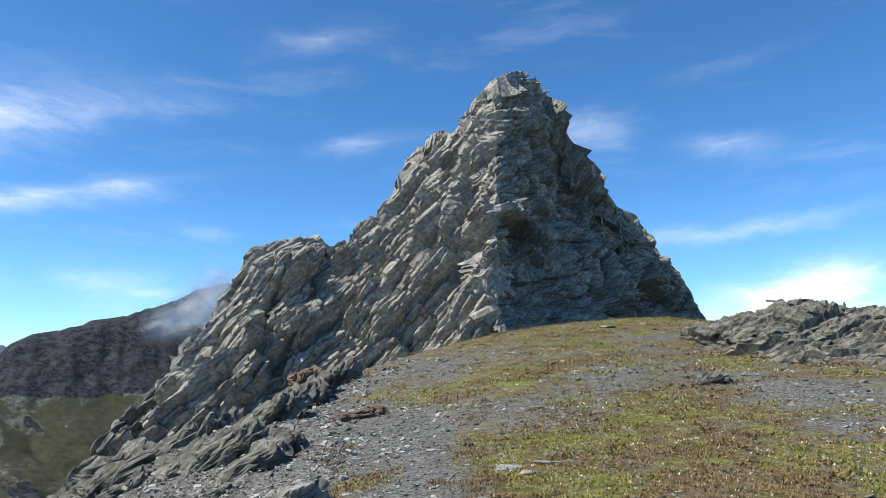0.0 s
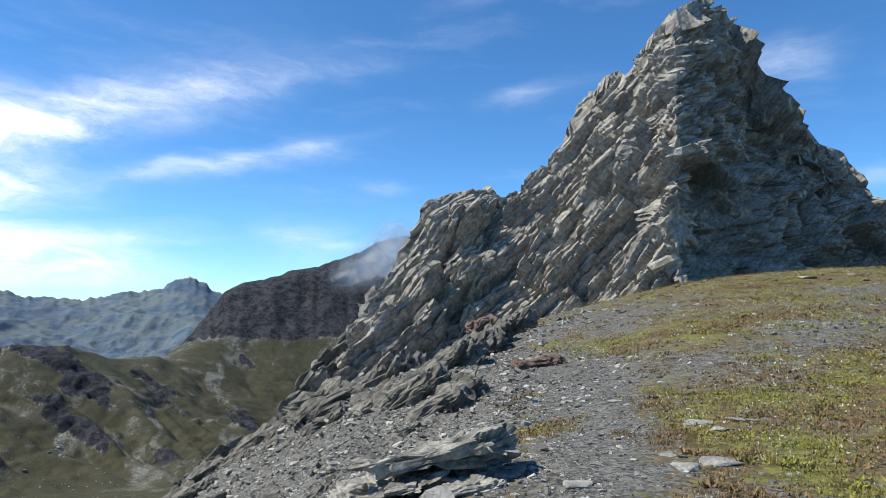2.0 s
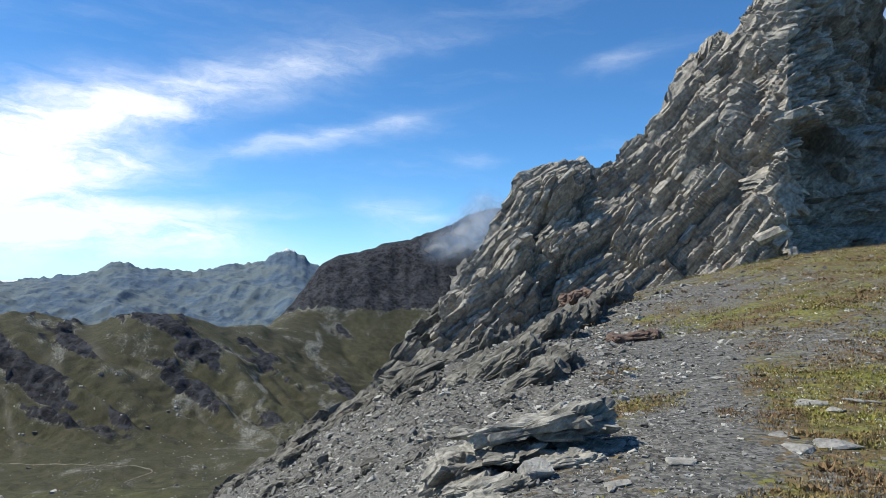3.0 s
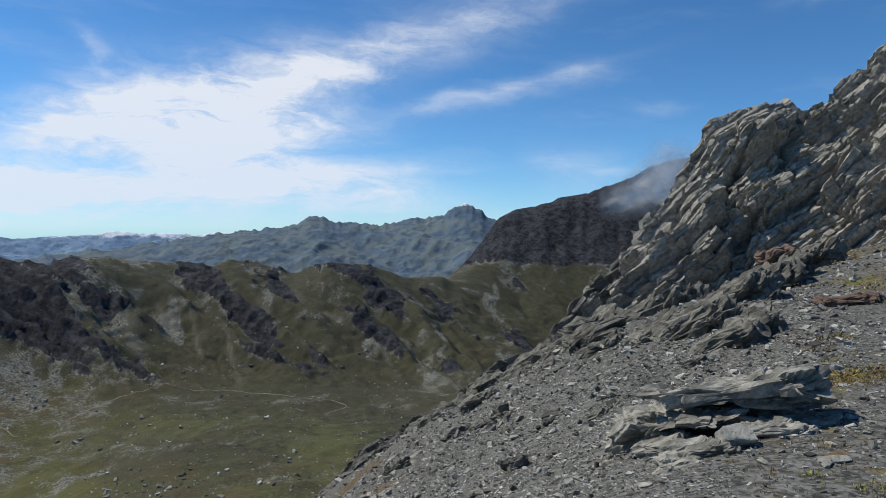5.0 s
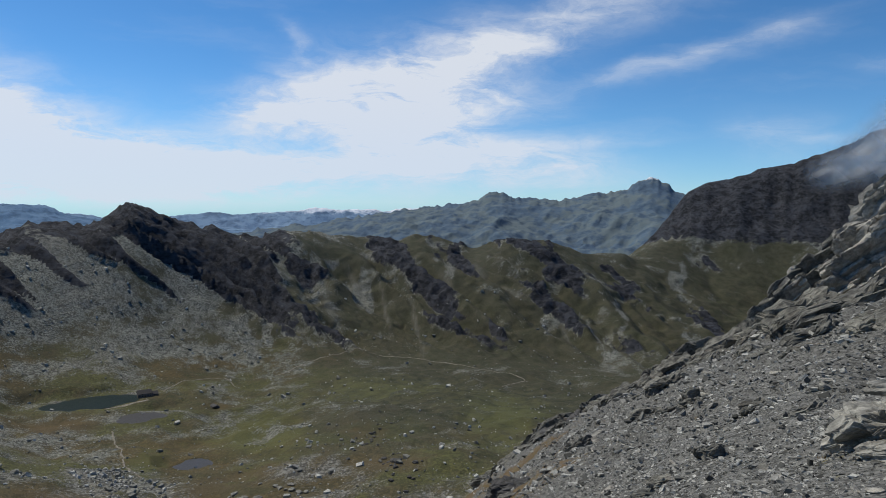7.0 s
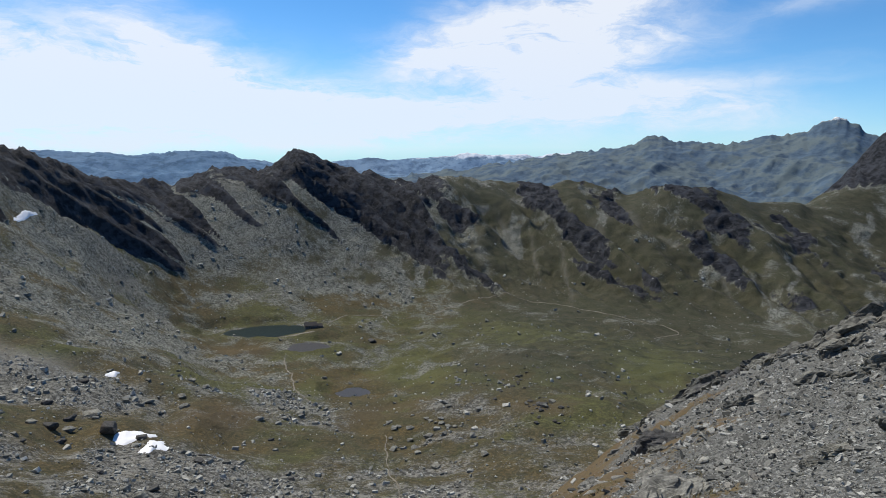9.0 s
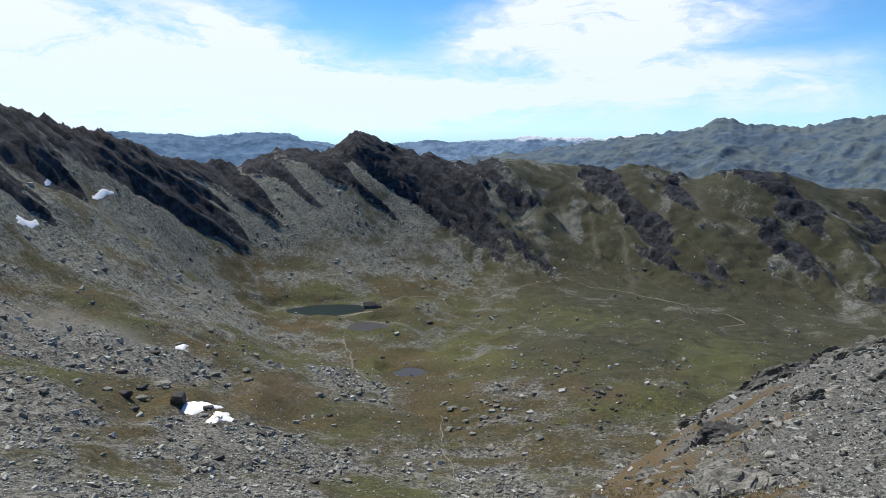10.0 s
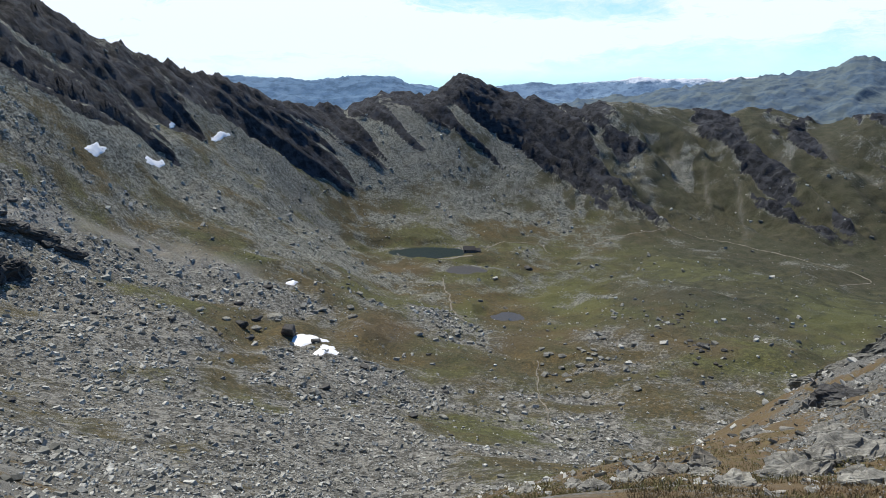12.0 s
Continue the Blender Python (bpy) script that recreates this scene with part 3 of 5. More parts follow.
    near_green = 0.56 - 0.34 * step(-6, 4, az) - 0.30 * step(10, 22, az) + 0.35 * blob(-6, 36, 12, 0.22) - 0.55 * blob(-29, 17, 5, 0.4) - 0.3 * blob(3, 9, 3.5, 0.6)
    near_green = near_green + 0.34 * fbm(x / 5, y / 5, 0, 3, 62) + 0.7 * blob(6.6, 10.2, 4.0, 0.10) + 0.6 * blob(3, 24, 4, 0.12) + 0.35 * blob(24, 8, 3, 0.12) + 0.42 * step(36, 46, az) * step(12, 18, d) + 0.22 * blob(-14, 11, 8, 0.25) + 0.8 * step(37, 45, az) * (1 - step(82, 92, az)) * (1 - step(9, 15, d)) + 0.6 * step(48, 54, az) * (1 - step(80, 90, az)) * step(9, 15, d) * (1 - step(85, 115, d)) + 0.2 * fbm(x / 2.2, y / 2.2, 0, 4, 61)
    az = true_az
    meadow = 0.16 + 0.16 * step(86, 76, az) + 0.58 * step(190, 430, d) * step(94, 86, az) - 0.6 * step(770, 900, d) * step(64, 74, az) + 0.2 * step(66, 58, az)
    meadow = meadow + 0.75 * blob(103, 440, 12, 0.10) + 0.75 * blob(92, 330, 12, 0.09) + 0.5 * blob(100, 300, 4, 0.08) - 0.5 * blob(101, 370, 9, 0.06)
    meadow = meadow + 0.26 * step(84, 76, az) * step(46, 54, az) * step(70, 120, d) * (1 - step(300, 400, d))
    meadow = meadow + 0.5 * fbm(x / 38, y / 38, 0, 5, 67, 0.6) - 0.6 * blob(70, 260, 6, 0.2) * step(0, 0.4, fbm(x / 20, y / 20, 0, 3, 68))
    meadow = meadow - 0.75 * mid * step(0.25, 0.5, ridged((az - 0.25 * e) / 2.3 + 5 + 0.3 * fbm(x / 60, y / 60, 0, 3, 70), e / 9, 0, 2, 69)) * step(-0.2, 0.4, vnoise(az / 3, e / 3, 0, 72))
    green = near_green * (1 - step(60, 130, d)) + meadow * step(60, 130, d)
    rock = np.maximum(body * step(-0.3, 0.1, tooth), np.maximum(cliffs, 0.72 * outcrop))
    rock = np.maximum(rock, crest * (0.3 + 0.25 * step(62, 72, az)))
    pale = np.maximum(0.26 * gully, 0.5 * wash)
    tint = 0.0
    for ta, te, tl, tw, much in TINTS:
        tint = tint + much * np.exp(-((az - ta + 0.6 * wob) / tl) ** 2 - ((e - te + 0.25 * wob) / tw) ** 2)
    tint = tint * step(150, 220, d) - 0.8 * step(26, 36, az) * (1 - step(80, 115, d)) - 0.3 * step(5, 10, az) * (1 - step(60, 100, d))
    # The last mask darkens the right-hand turf from about 340 m on, as painted shade.
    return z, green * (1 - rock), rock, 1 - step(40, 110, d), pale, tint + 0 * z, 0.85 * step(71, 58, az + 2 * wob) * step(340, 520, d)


def grid_mesh(name, x, y, z, mat, wrap=False, smooth=True):
    """A sheet from arrays of rows and columns."""
    rows, cols = x.shape
    me = bpy.data.meshes.new(name)
    me.vertices.add(rows * cols)
    me.vertices.foreach_set("co", np.stack([x, y, z], -1).reshape(-1).astype(np.float32))
    last = cols if wrap else cols - 1
    r, c = np.meshgrid(np.arange(rows - 1), np.arange(last), indexing="ij")
    c2 = (c + 1) % cols
    quads = np.stack([r * cols + c, r * cols + c2, (r + 1) * cols + c2, (r + 1) * cols + c], -1).reshape(-1)
    count = (rows - 1) * last
    me.loops.add(count * 4)
    me.loops.foreach_set("vertex_index", quads.astype(np.int32))
    me.polygons.add(count)
    me.polygons.foreach_set("loop_start", np.arange(0, count * 4, 4, dtype=np.int32))
    me.polygons.foreach_set("use_smooth", np.full(count, smooth))
    me.update(calc_edges=True)
    me.materials.append(mat)
    return me


def ground_sheet():
    az = np.concatenate([np.arange(-42, 14, 0.36), np.arange(14, 34, 0.28), np.arange(34, 121, 0.225), np.arange(121, 318, 2.5)])[::-1]
    d = np.concatenate([np.geomspace(0.02, 6, 40)[:-1], np.geomspace(6, 90, 230)[:-1], np.geomspace(90, 420, 140)[:-1], np.linspace(420, 1350, 255)[:-1], np.linspace(1350, 1760, 46)[:-1], np.geomspace(1760, 4900, 12)])
    a, r = np.meshgrid(np.radians(az), d)
    x, y = -np.sin(a) * r, np.cos(a) * r
    z, green, rock, near, pale, tint, turf_shade = land(x, y)
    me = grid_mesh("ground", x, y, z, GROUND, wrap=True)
    for key, values in (("green", green), ("rock", rock), ("near", near), ("pale", pale), ("tint", tint), ("turf_shade", turf_shade)):
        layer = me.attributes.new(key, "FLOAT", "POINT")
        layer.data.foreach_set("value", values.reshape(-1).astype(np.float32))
    return tagged(new("ground", me), "stony alpine ground with turf, scree and far ridges", "ground", kind="structure")


ground = ground_sheet()


def on_ground(x, y):
    return float(land(np.array([x]), np.array([y]))[0][0])


def at_az(az, d):
    return -math.sin(radians(az)) * d, math.cos(radians(az)) * d


def seen_at(az, el, near=60.0, far=1200.0):
    """The distance at which the ground rises to an elevation on an azimuth."""
    d = np.geomspace(near, far, 900)
    z = land(-np.sin(radians(az)) * d, np.cos(radians(az)) * d)[0]
    return float(d[np.argmax(np.degrees(np.arctan2(z - EYE, d)) > el)])


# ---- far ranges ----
# Far slopes: the haze of the distance is mixed into the base colours.
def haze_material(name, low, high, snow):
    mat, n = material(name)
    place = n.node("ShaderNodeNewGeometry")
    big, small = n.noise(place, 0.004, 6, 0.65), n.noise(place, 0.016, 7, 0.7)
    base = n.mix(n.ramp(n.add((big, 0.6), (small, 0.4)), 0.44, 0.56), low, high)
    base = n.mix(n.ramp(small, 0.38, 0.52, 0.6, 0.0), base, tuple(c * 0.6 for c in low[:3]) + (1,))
    if snow:
        split = n.t.nodes.new("ShaderNodeSeparateXYZ")
        n.put(place, split.inputs[0])
        up = n.math("ADD", split.outputs[2], n.math("MULTIPLY", n.math("SUBTRACT", small, 0.5), 130.0))
        base = n.mix(n.ramp(up, snow, snow + 30, 0.0, 0.9), base, (0.8, 0.83, 0.88, 1))
    finish(n, base, 1.0, n.math("MULTIPLY", small, 20.0), 0.6, 1.0)
    return mat


def far_range(name, label, mat, skyline, d, depth, foot_el, jag, seed, rows=40):
    """A mountain range from azimuth and elevation of its crest, sloping towards the valley."""
    sky = np.array(sorted(skyline), float)
    az = np.arange(sky[0, 0], sky[-1, 0], 0.12)
    el = np.interp(az, sky[:, 0], sky[:, 1]) 
    rag = 0.0032 * jag * ridged(az * 1.3, az * 0, 0, 4, seed + 5)
    t = np.linspace(0, 1, rows)
    A, T = np.meshgrid(np.radians(az), t)
    width = int(2.2 / 0.12)
    calm = np.convolve(np.pad(el, width, mode="edge"), np.ones(2 * width + 1) / (2 * width + 1), "valid")
    sway = np.degrees(A) + 3.0 * (1 - T) * vnoise(np.degrees(A) / 5, T * 2, 0, seed + 3) + 2.0 * (1 - T)
    soft_, sharp = np.interp(sway, az, calm), np.interp(np.degrees(A), az, el)
    E = soft_ + (sharp - soft_) * T ** 4 + np.interp(np.degrees(A), az, rag) * T ** 10
    r = d - depth * (1 - T)
    zc, zf = np.tan(np.radians(E)) * d, math.tan(radians(foot_el)) * (d - depth)
    x, y = -np.sin(A) * r, np.cos(A) * r
    z = zf + (zc - zf) * T ** 1.3 + EYE
    z = z + jag * ridged(x / (depth * 0.32), y / (depth * 0.32), 0, 5, seed) * (0.25 + 0.75 * np.sin(T * np.pi * 0.85)) * (1 - 0.85 * T ** 3)
    z = z + 0.26 * jag * ridged(x / 110, y / 110, 0, 5, seed + 9) * T * (1 - 0.4 * T ** 3)
    z = z + 0.5 * jag * ridged((np.degrees(A) + 7.0 * (1 - T) * np.sign(vnoise(np.degrees(A) / 9, 0 * A, 0, seed + 14))) / 3.4, T * 1.6, 0, 5, seed + 12) * np.sin(T * np.pi) ** 1.3 * (1 - 0.75 * T)
    back = (x[-1] * 1.06, y[-1] * 1.06, z[-1] - jag * 6)
    x, y, z = (np.vstack([m, b[None]]) for m, b in zip((x, y, z), back))
    me = grid_mesh(name, x[:, ::-1], y[:, ::-1], z[:, ::-1], mat)
    return tagged(new(name, me), label, "mountains", kind="structure")


# Bluer, paler base colours paint in the air in front of each range.
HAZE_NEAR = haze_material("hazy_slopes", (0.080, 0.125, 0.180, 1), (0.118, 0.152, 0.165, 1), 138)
HAZE_BLUE = haze_material("blue_haze_slopes", (0.080, 0.16, 0.27, 1), (0.115, 0.20, 0.31, 1), 0)
HAZE_FAR = haze_material("hazy_snow_slopes", (0.15, 0.24, 0.36, 1), (0.20, 0.30, 0.42, 1), -82)
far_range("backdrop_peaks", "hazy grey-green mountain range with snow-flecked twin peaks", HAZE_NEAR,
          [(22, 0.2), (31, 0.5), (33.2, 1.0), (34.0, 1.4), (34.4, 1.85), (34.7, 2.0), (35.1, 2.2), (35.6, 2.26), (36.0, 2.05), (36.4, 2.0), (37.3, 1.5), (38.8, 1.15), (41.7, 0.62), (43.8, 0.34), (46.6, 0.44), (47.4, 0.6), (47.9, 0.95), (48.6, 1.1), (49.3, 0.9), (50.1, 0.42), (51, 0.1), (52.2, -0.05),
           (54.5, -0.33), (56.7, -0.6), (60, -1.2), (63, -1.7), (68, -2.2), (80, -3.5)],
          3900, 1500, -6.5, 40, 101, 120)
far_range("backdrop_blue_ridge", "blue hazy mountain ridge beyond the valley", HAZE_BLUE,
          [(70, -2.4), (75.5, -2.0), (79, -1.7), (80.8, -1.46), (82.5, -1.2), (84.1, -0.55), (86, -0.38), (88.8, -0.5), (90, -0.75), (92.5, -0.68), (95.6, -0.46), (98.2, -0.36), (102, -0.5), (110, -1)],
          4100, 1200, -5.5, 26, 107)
far_range("backdrop_snow_range", "very distant haze-blue range with snowy summits", HAZE_FAR,
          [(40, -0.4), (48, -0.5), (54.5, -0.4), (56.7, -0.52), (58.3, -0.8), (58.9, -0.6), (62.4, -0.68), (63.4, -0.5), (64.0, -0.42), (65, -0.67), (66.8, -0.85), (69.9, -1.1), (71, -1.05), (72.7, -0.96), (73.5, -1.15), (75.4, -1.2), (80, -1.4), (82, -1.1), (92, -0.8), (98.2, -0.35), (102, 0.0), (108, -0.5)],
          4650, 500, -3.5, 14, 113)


# ---- the crag and its rocky spine ----
# azimuth and elevation of the skyline of the crag, and of the spine that runs down from it
CRAG_SKY = [
    (-22.4, 1.6), (-21.8, 2.9), (-21.1, 4.3), (-20.6, 6.1), (-20.0, 6.8), (-18.8, 8.0), (-17.8, 9.9), (-17.0, 11.5), (-15.5, 12.3), (-14.9, 13.3), (-14.2, 14.5), (-14.0, 15.7),
    (-13.2, 16.5), (-12.0, 17.3), (-11.6, 18.2), (-10.8, 19.6), (-10.5, 21.0), (-9.4, 22.3), (-9.1, 22.9), (-7.7, 23.4), (-7.4, 24.0), (-6.7, 24.1), (-5.2, 23.7), (-4.1, 22.6), (-2.8, 21.3),
    (-2.3, 20.4), (-1.3, 19.2), (-0.3, 19.5), (1.3, 18.5), (2.8, 16.8), (4.4, 14.8), (5.6, 12.8), (6.9, 11.4), (8.3, 10.1), (9.2, 9.5),
]
SPINE_SKY = [
    (10.1, 9.8), (11.1, 10.0), (14.4, 9.3), (15.6, 8.4), (17.0, 6.5), (18.3, 4.8), (19.4, 3.4), (20.9, 1.7), (22.2, -0.6), (24.2, -3.7), (26.9, -7.1), (28.6, -9.1),
    (31.7, -11.7), (35.1, -14.6), (38.5, -17.0), (42.0, -19.0), (44.4, -21.4), (46.7, -23.1), (48.7, -25.0), (52.0, -28.0),
]
# azimuth, distance of the foot, distance of the crest
CRAG_PLAN = [
    (-22.4, 73, 74), (-19, 70, 73.3), (-15.8, 66, 71.0), (-12.5, 61, 67.5), (-9, 54.5, 62), (-6.7, 46.8, 56), (-5.2, 42.4, 54), (-1.5, 43.5, 57), (1.8, 44.8, 59),
    (5.7, 45.2, 57.5), (8.4, 45.2, 55.5), (9.3, 45.2, 54.5), (11.2, 45.2, 53.5), (14.3, 45, 53), (17, 45, 52.5), (20.1, 45.2, 51.8), (24.1, 46, 51.2), (28.6, 47.2, 51), (31, 48.2, 51.5), (36, 52, 55),
    (42, 59, 62), (48, 67, 70), (52, 72, 74),
]
CRAG = [(a, *(float(np.interp(a, *np.array(CRAG_PLAN).T[[0, k]])) for k in (1, 2)), e) for a, e in CRAG_SKY + SPINE_SKY]


def smooth_rows(table, u):
    """Catmull-Rom through the rows of a table, by its first column."""
    t = np.array(table, float)
    out = []
    for k in range(1, t.shape[1]):
        slope = np.gradient(t[:, k], t[:, 0])
        i = np.clip(np.searchsorted(t[:, 0], u) - 1, 0, len(t) - 2)
        h = t[i + 1, 0] - t[i, 0]
        s = (u - t[i, 0]) / h
        lin = t[i, k] * (1 - s) + t[i + 1, k] * s
        cub = (2 * s**3 - 3 * s**2 + 1) * t[i, k] + (s**3 - 2 * s**2 + s) * h * slope[i] + (3 * s**2 - 2 * s**3) * t[i + 1, k] + (s**3 - s**2) * h * slope[i + 1]
        out.append(0.75 * lin + 0.25 * cub)
    return out


def fin(table, step_az, rows, sink, back_more):
    """A rock wall from its foot on the ground up to its crest and down behind, as rows of points and their normals."""
    az = np.arange(table[0][0], table[-1][0], step_az)
    foot, top, crest = smooth_rows(table, az)
    a = np.radians(az)
    fz = land(-np.sin(a) * foot, np.cos(a) * foot)[0] - sink
    tz = np.maximum(EYE + np.tan(np.radians(crest)) * top, fz + sink + 0.3)
    back = top + (top - foot) * 0.9 + back_more
    bz = np.minimum(land(-np.sin(a) * back, np.cos(a) * back)[0] - 2.5 * sink, tz - 1.5 * sink)
    v = np.linspace(0, 1, rows)[:, None]
    r = foot + (top - foot) * (v ** 0.9 * 0.75 + 0.25 * v ** 3)
    w = np.linspace(0, 1, rows // 4)[1:, None]
    r2 = top + (back - top) * w
    r = np.vstack([r, r2])
    z = np.vstack([fz + (tz - fz) * v, tz + (bz - tz) * w ** 0.8])
    p = np.stack([-np.sin(a) * r, np.cos(a) * r, z], -1)
    nrm = np.cross(np.gradient(p, axis=0), np.gradient(p, axis=1))
    nrm /= np.linalg.norm(nrm, axis=-1, keepdims=True) + 1e-9
    for _ in range(6):
        nrm[1:-1, 1:-1] = (nrm[1:-1, 1:-1] + nrm[:-2, 1:-1] + nrm[2:, 1:-1] + nrm[1:-1, :-2] + nrm[1:-1, 2:]) / 5
    return az, p, nrm


def crag_points():
    az, p, nrm = fin(CRAG, 0.092, 236, 0.7, 3)
    X, Y, Z = p[..., 0], p[..., 1], p[..., 2]
    azv = np.degrees(np.arctan2(-X, Y))
    el = np.degrees(np.arctan2(Z - EYE, np.hypot(X, Y)))
    rows = np.arange(p.shape[0])[:, None] / 235.0
    nose = np.interp(el, [0, 3, 6, 8, 10, 12, 15, 20, 24], [-5.6, -5.2, -5.0, -4.6, -6.2, -5.8, -6.6, -7.4, -8.6]) + 0.5 * vnoise(Z / 1.3, 0 * Z, 0, 225)
    shade = step(0.25, -0.25, azv - nose)
    big = 1.9 * strata(p, DIP, STRIKE, 2.6, 10.0, 207, 0.3, 0.38, 0.6)
    disp = big + 1.0 * strata(p, DIP, STRIKE, 0.95, 4.2, 211, 0.35, 0.4, 0.5) + 0.6 * strata(p, DIP, STRIKE, 0.38, 1.7, 213, 0.4, 0.55, 0.7)
    block = 2.6 * facets(p, (0.45, -0.25, 0.8), (0.6, 0.6, -0.3), (4.6, 4.0, 3.6), 217, 0.2, 0.9, 0.2) + 1.1 * facets(p, (-0.3, -0.4, 0.8), (1, 0, 0.2), (1.9, 1.6, 1.3), 219, 0.2, 0.9, 0.3) + 0.4 * facets(p, (-0.3, -0.4, 0.8), (1, 0, 0.2), (0.7, 0.6, 0.5), 220, 0.2, 0.8, 0.3)
    calm = step(0.78, 0.97, rows) * (rows <= 1.0)
    disp = disp - 0.55 * big * calm
    disp = disp * (1 - shade) + shade * (block * (1 - 0.6 * calm) + 0.12 * disp)
    disp = disp + 0.08 * fbm(X / 0.6, Y / 0.6, Z / 0.6, 3, 221) + 0.7 * fbm(X / 7, Y / 7, Z / 7, 2, 223) * (1 - 0.6 * calm) - 0.1
    # the deep shaded recess beside the nose, with the lit blocks that bound it, and the smooth slab on the nose
    disp = disp - 2.4 * shade * step(-11.6, -10.2, azv + 0.5 * vnoise(Z / 1.5, 0 * Z, 0, 227)) * step(11.8, 11.2, el)
    disp = disp + 1.6 * shade * np.exp(-((azv + 13.2) / 1.7) ** 2) * step(10.5, 8.5, el) + 0.9 * np.exp(-((azv + 4.6) / 0.9) ** 2) * step(10.5, 9.5, el) * step(6.0, 8.0, el) * (1 - shade)
    disp = disp - 1.4 * shade * np.exp(-((azv + 17.6 - 0.35 * el) / 0.9) ** 2)
    disp = disp + 1.0 * step(24, 32, azv)
    # the flat-topped knob stands clear of the face behind it
    lean_ = azv - 11.2 - 0.28 * (el - 8)
    disp = disp + 1.0 * step(0.0, 0.35, lean_) * step(17.0, 15.0, azv) * step(5.4, 6.6, el)
    # long clefts along the layers
    for ca, ce, long_, wide, deep in ((10.6, 7.6, 1.4, 0.55, 1.6), (14.0, 5.0, 1.6, 0.45, 1.6), (17.6, -0.9, 1.9, 0.5, 2.2), (16.0, -4.4, 1.9, 0.5, 2.2), (21.6, -3.0, 1.6, 0.4, 1.8), (25.2, -7.2, 1.5, 0.45, 1.8), (20.0, 0.6, 1.6, 0.35, 1.8),
                                      (28.8, -10.4, 1.4, 0.4, 1.6), (33.5, -14.4, 1.4, 0.4, 1.4), (13.4, 0.4, 1.8, 0.4, 1.6), (4.5, 6.0, 2.2, 0.35, 1.3), (1.0, 9.0, 2.2, 0.35, 1.2), (-1.0, 14.5, 1.8, 0.35, 1.3), (8.6, 3.6, 2.0, 0.35, 1.3), (2.0, 3.2, 1.6, 0.3, 1.0), (-2.6, 15.7, 0.9, 0.5, 1.6), (6.0, 9.0, 1.8, 0.3, 1.3), (-3.2, 10.6, 1.2, 0.35, 1.5), (-6.4, 18.6, 1.4, 0.4, 1.4)):
        px, pz = ca - azv, el - ce
        disp = disp - deep * np.exp(-((px * 0.70 + pz * 0.71) / long_) ** 2 - ((pz * 0.70 - px * 0.71) / wide) ** 2)
    disp = disp * (1 - 0.6 * step(9.6, 10.6, azv) * step(16, 14.5, azv) * step(0.8, 0.95, rows))
    ends = step(0, 1.0, azv + 22.3) * step(52, 50, azv)
    disp = disp * ends
    return az, p + nrm * disp[..., None], nrm


def plate_mesh(name, seed, mat, thick=0.16, jag=0.16):
    """An angular slab about 1 m long: a skewed block with broken corners and split, stepped edges."""
    rnd = random.Random(seed)
    skew = rnd.uniform(-0.35, 0.35)
    corners = [(-0.5, -0.3), (0.5, -0.3), (0.5, 0.3), (-0.5, 0.3)]
    outline = []
    for i, (cx, cy) in enumerate(corners):
        px, py = corners[i - 1]
        nx, ny = corners[(i + 1) % 4]
        cut = rnd.choice((0.0, 0.0, rnd.uniform(0.12, 0.2 + jag)))
        if cut:
            outline += [(cx + (px - cx) * cut, cy + (py - cy) * cut), (cx + (nx - cx) * cut * 0.8, cy + (ny - cy) * cut * 0.8)]
        else:
            outline.append((cx, cy))
        m = rnd.uniform(0.35, 0.65)
        outline.append((cx + (nx - cx) * m, cy + (ny - cy) * m))
    outline = [(x * (1 + rnd.uniform(-jag, jag) * 0.5) + y * skew, y * (1 + rnd.uniform(-jag, jag))) for x, y in outline]
    n = len(outline)
    bm = bmesh.new()
    rings = []
    for f, inset in ((-0.5, 0.95), (-0.1 + rnd.uniform(-0.2, 0.2), 1.0), (0.5, 0.96)):
        slip = (rnd.uniform(-0.03, 0.03), rnd.uniform(-0.03, 0.03))
        rings.append([bm.verts.new((x * inset + slip[0], y * inset + slip[1] + rnd.uniform(-0.015, 0.015), thick * (f + 0.35 * x * rnd.uniform(0, 0.6) + rnd.uniform(-0.1, 0.1)))) for x, y in outline])
    for lo, hi in zip(rings, rings[1:]):
        for i in range(n):
            bm.faces.new((lo[i], lo[(i + 1) % n], hi[(i + 1) % n], hi[i]))
    for ring, z in ((rings[-1], 0.5), (rings[0][::-1], -0.5)):
        mid = bm.verts.new((rnd.uniform(-0.1, 0.1), rnd.uniform(-0.06, 0.06), thick * (z + rnd.uniform(-0.1, 0.12))))
        for i in range(n):
            bm.faces.new((ring[i], ring[(i + 1) % n], mid))
    me = bpy.data.meshes.new(name)
    bm.to_mesh(me)
    bm.free()
    me.materials.append(mat)
    return me


def basis(normal, along):
    """A turn whose z is the normal and whose x runs along."""
    n = Vector(normal).normalized()
    t = Vector(along)
    t = (t - n * t.dot(n)).normalized()
    return Matrix((t, n.cross(t), n)).transposed()


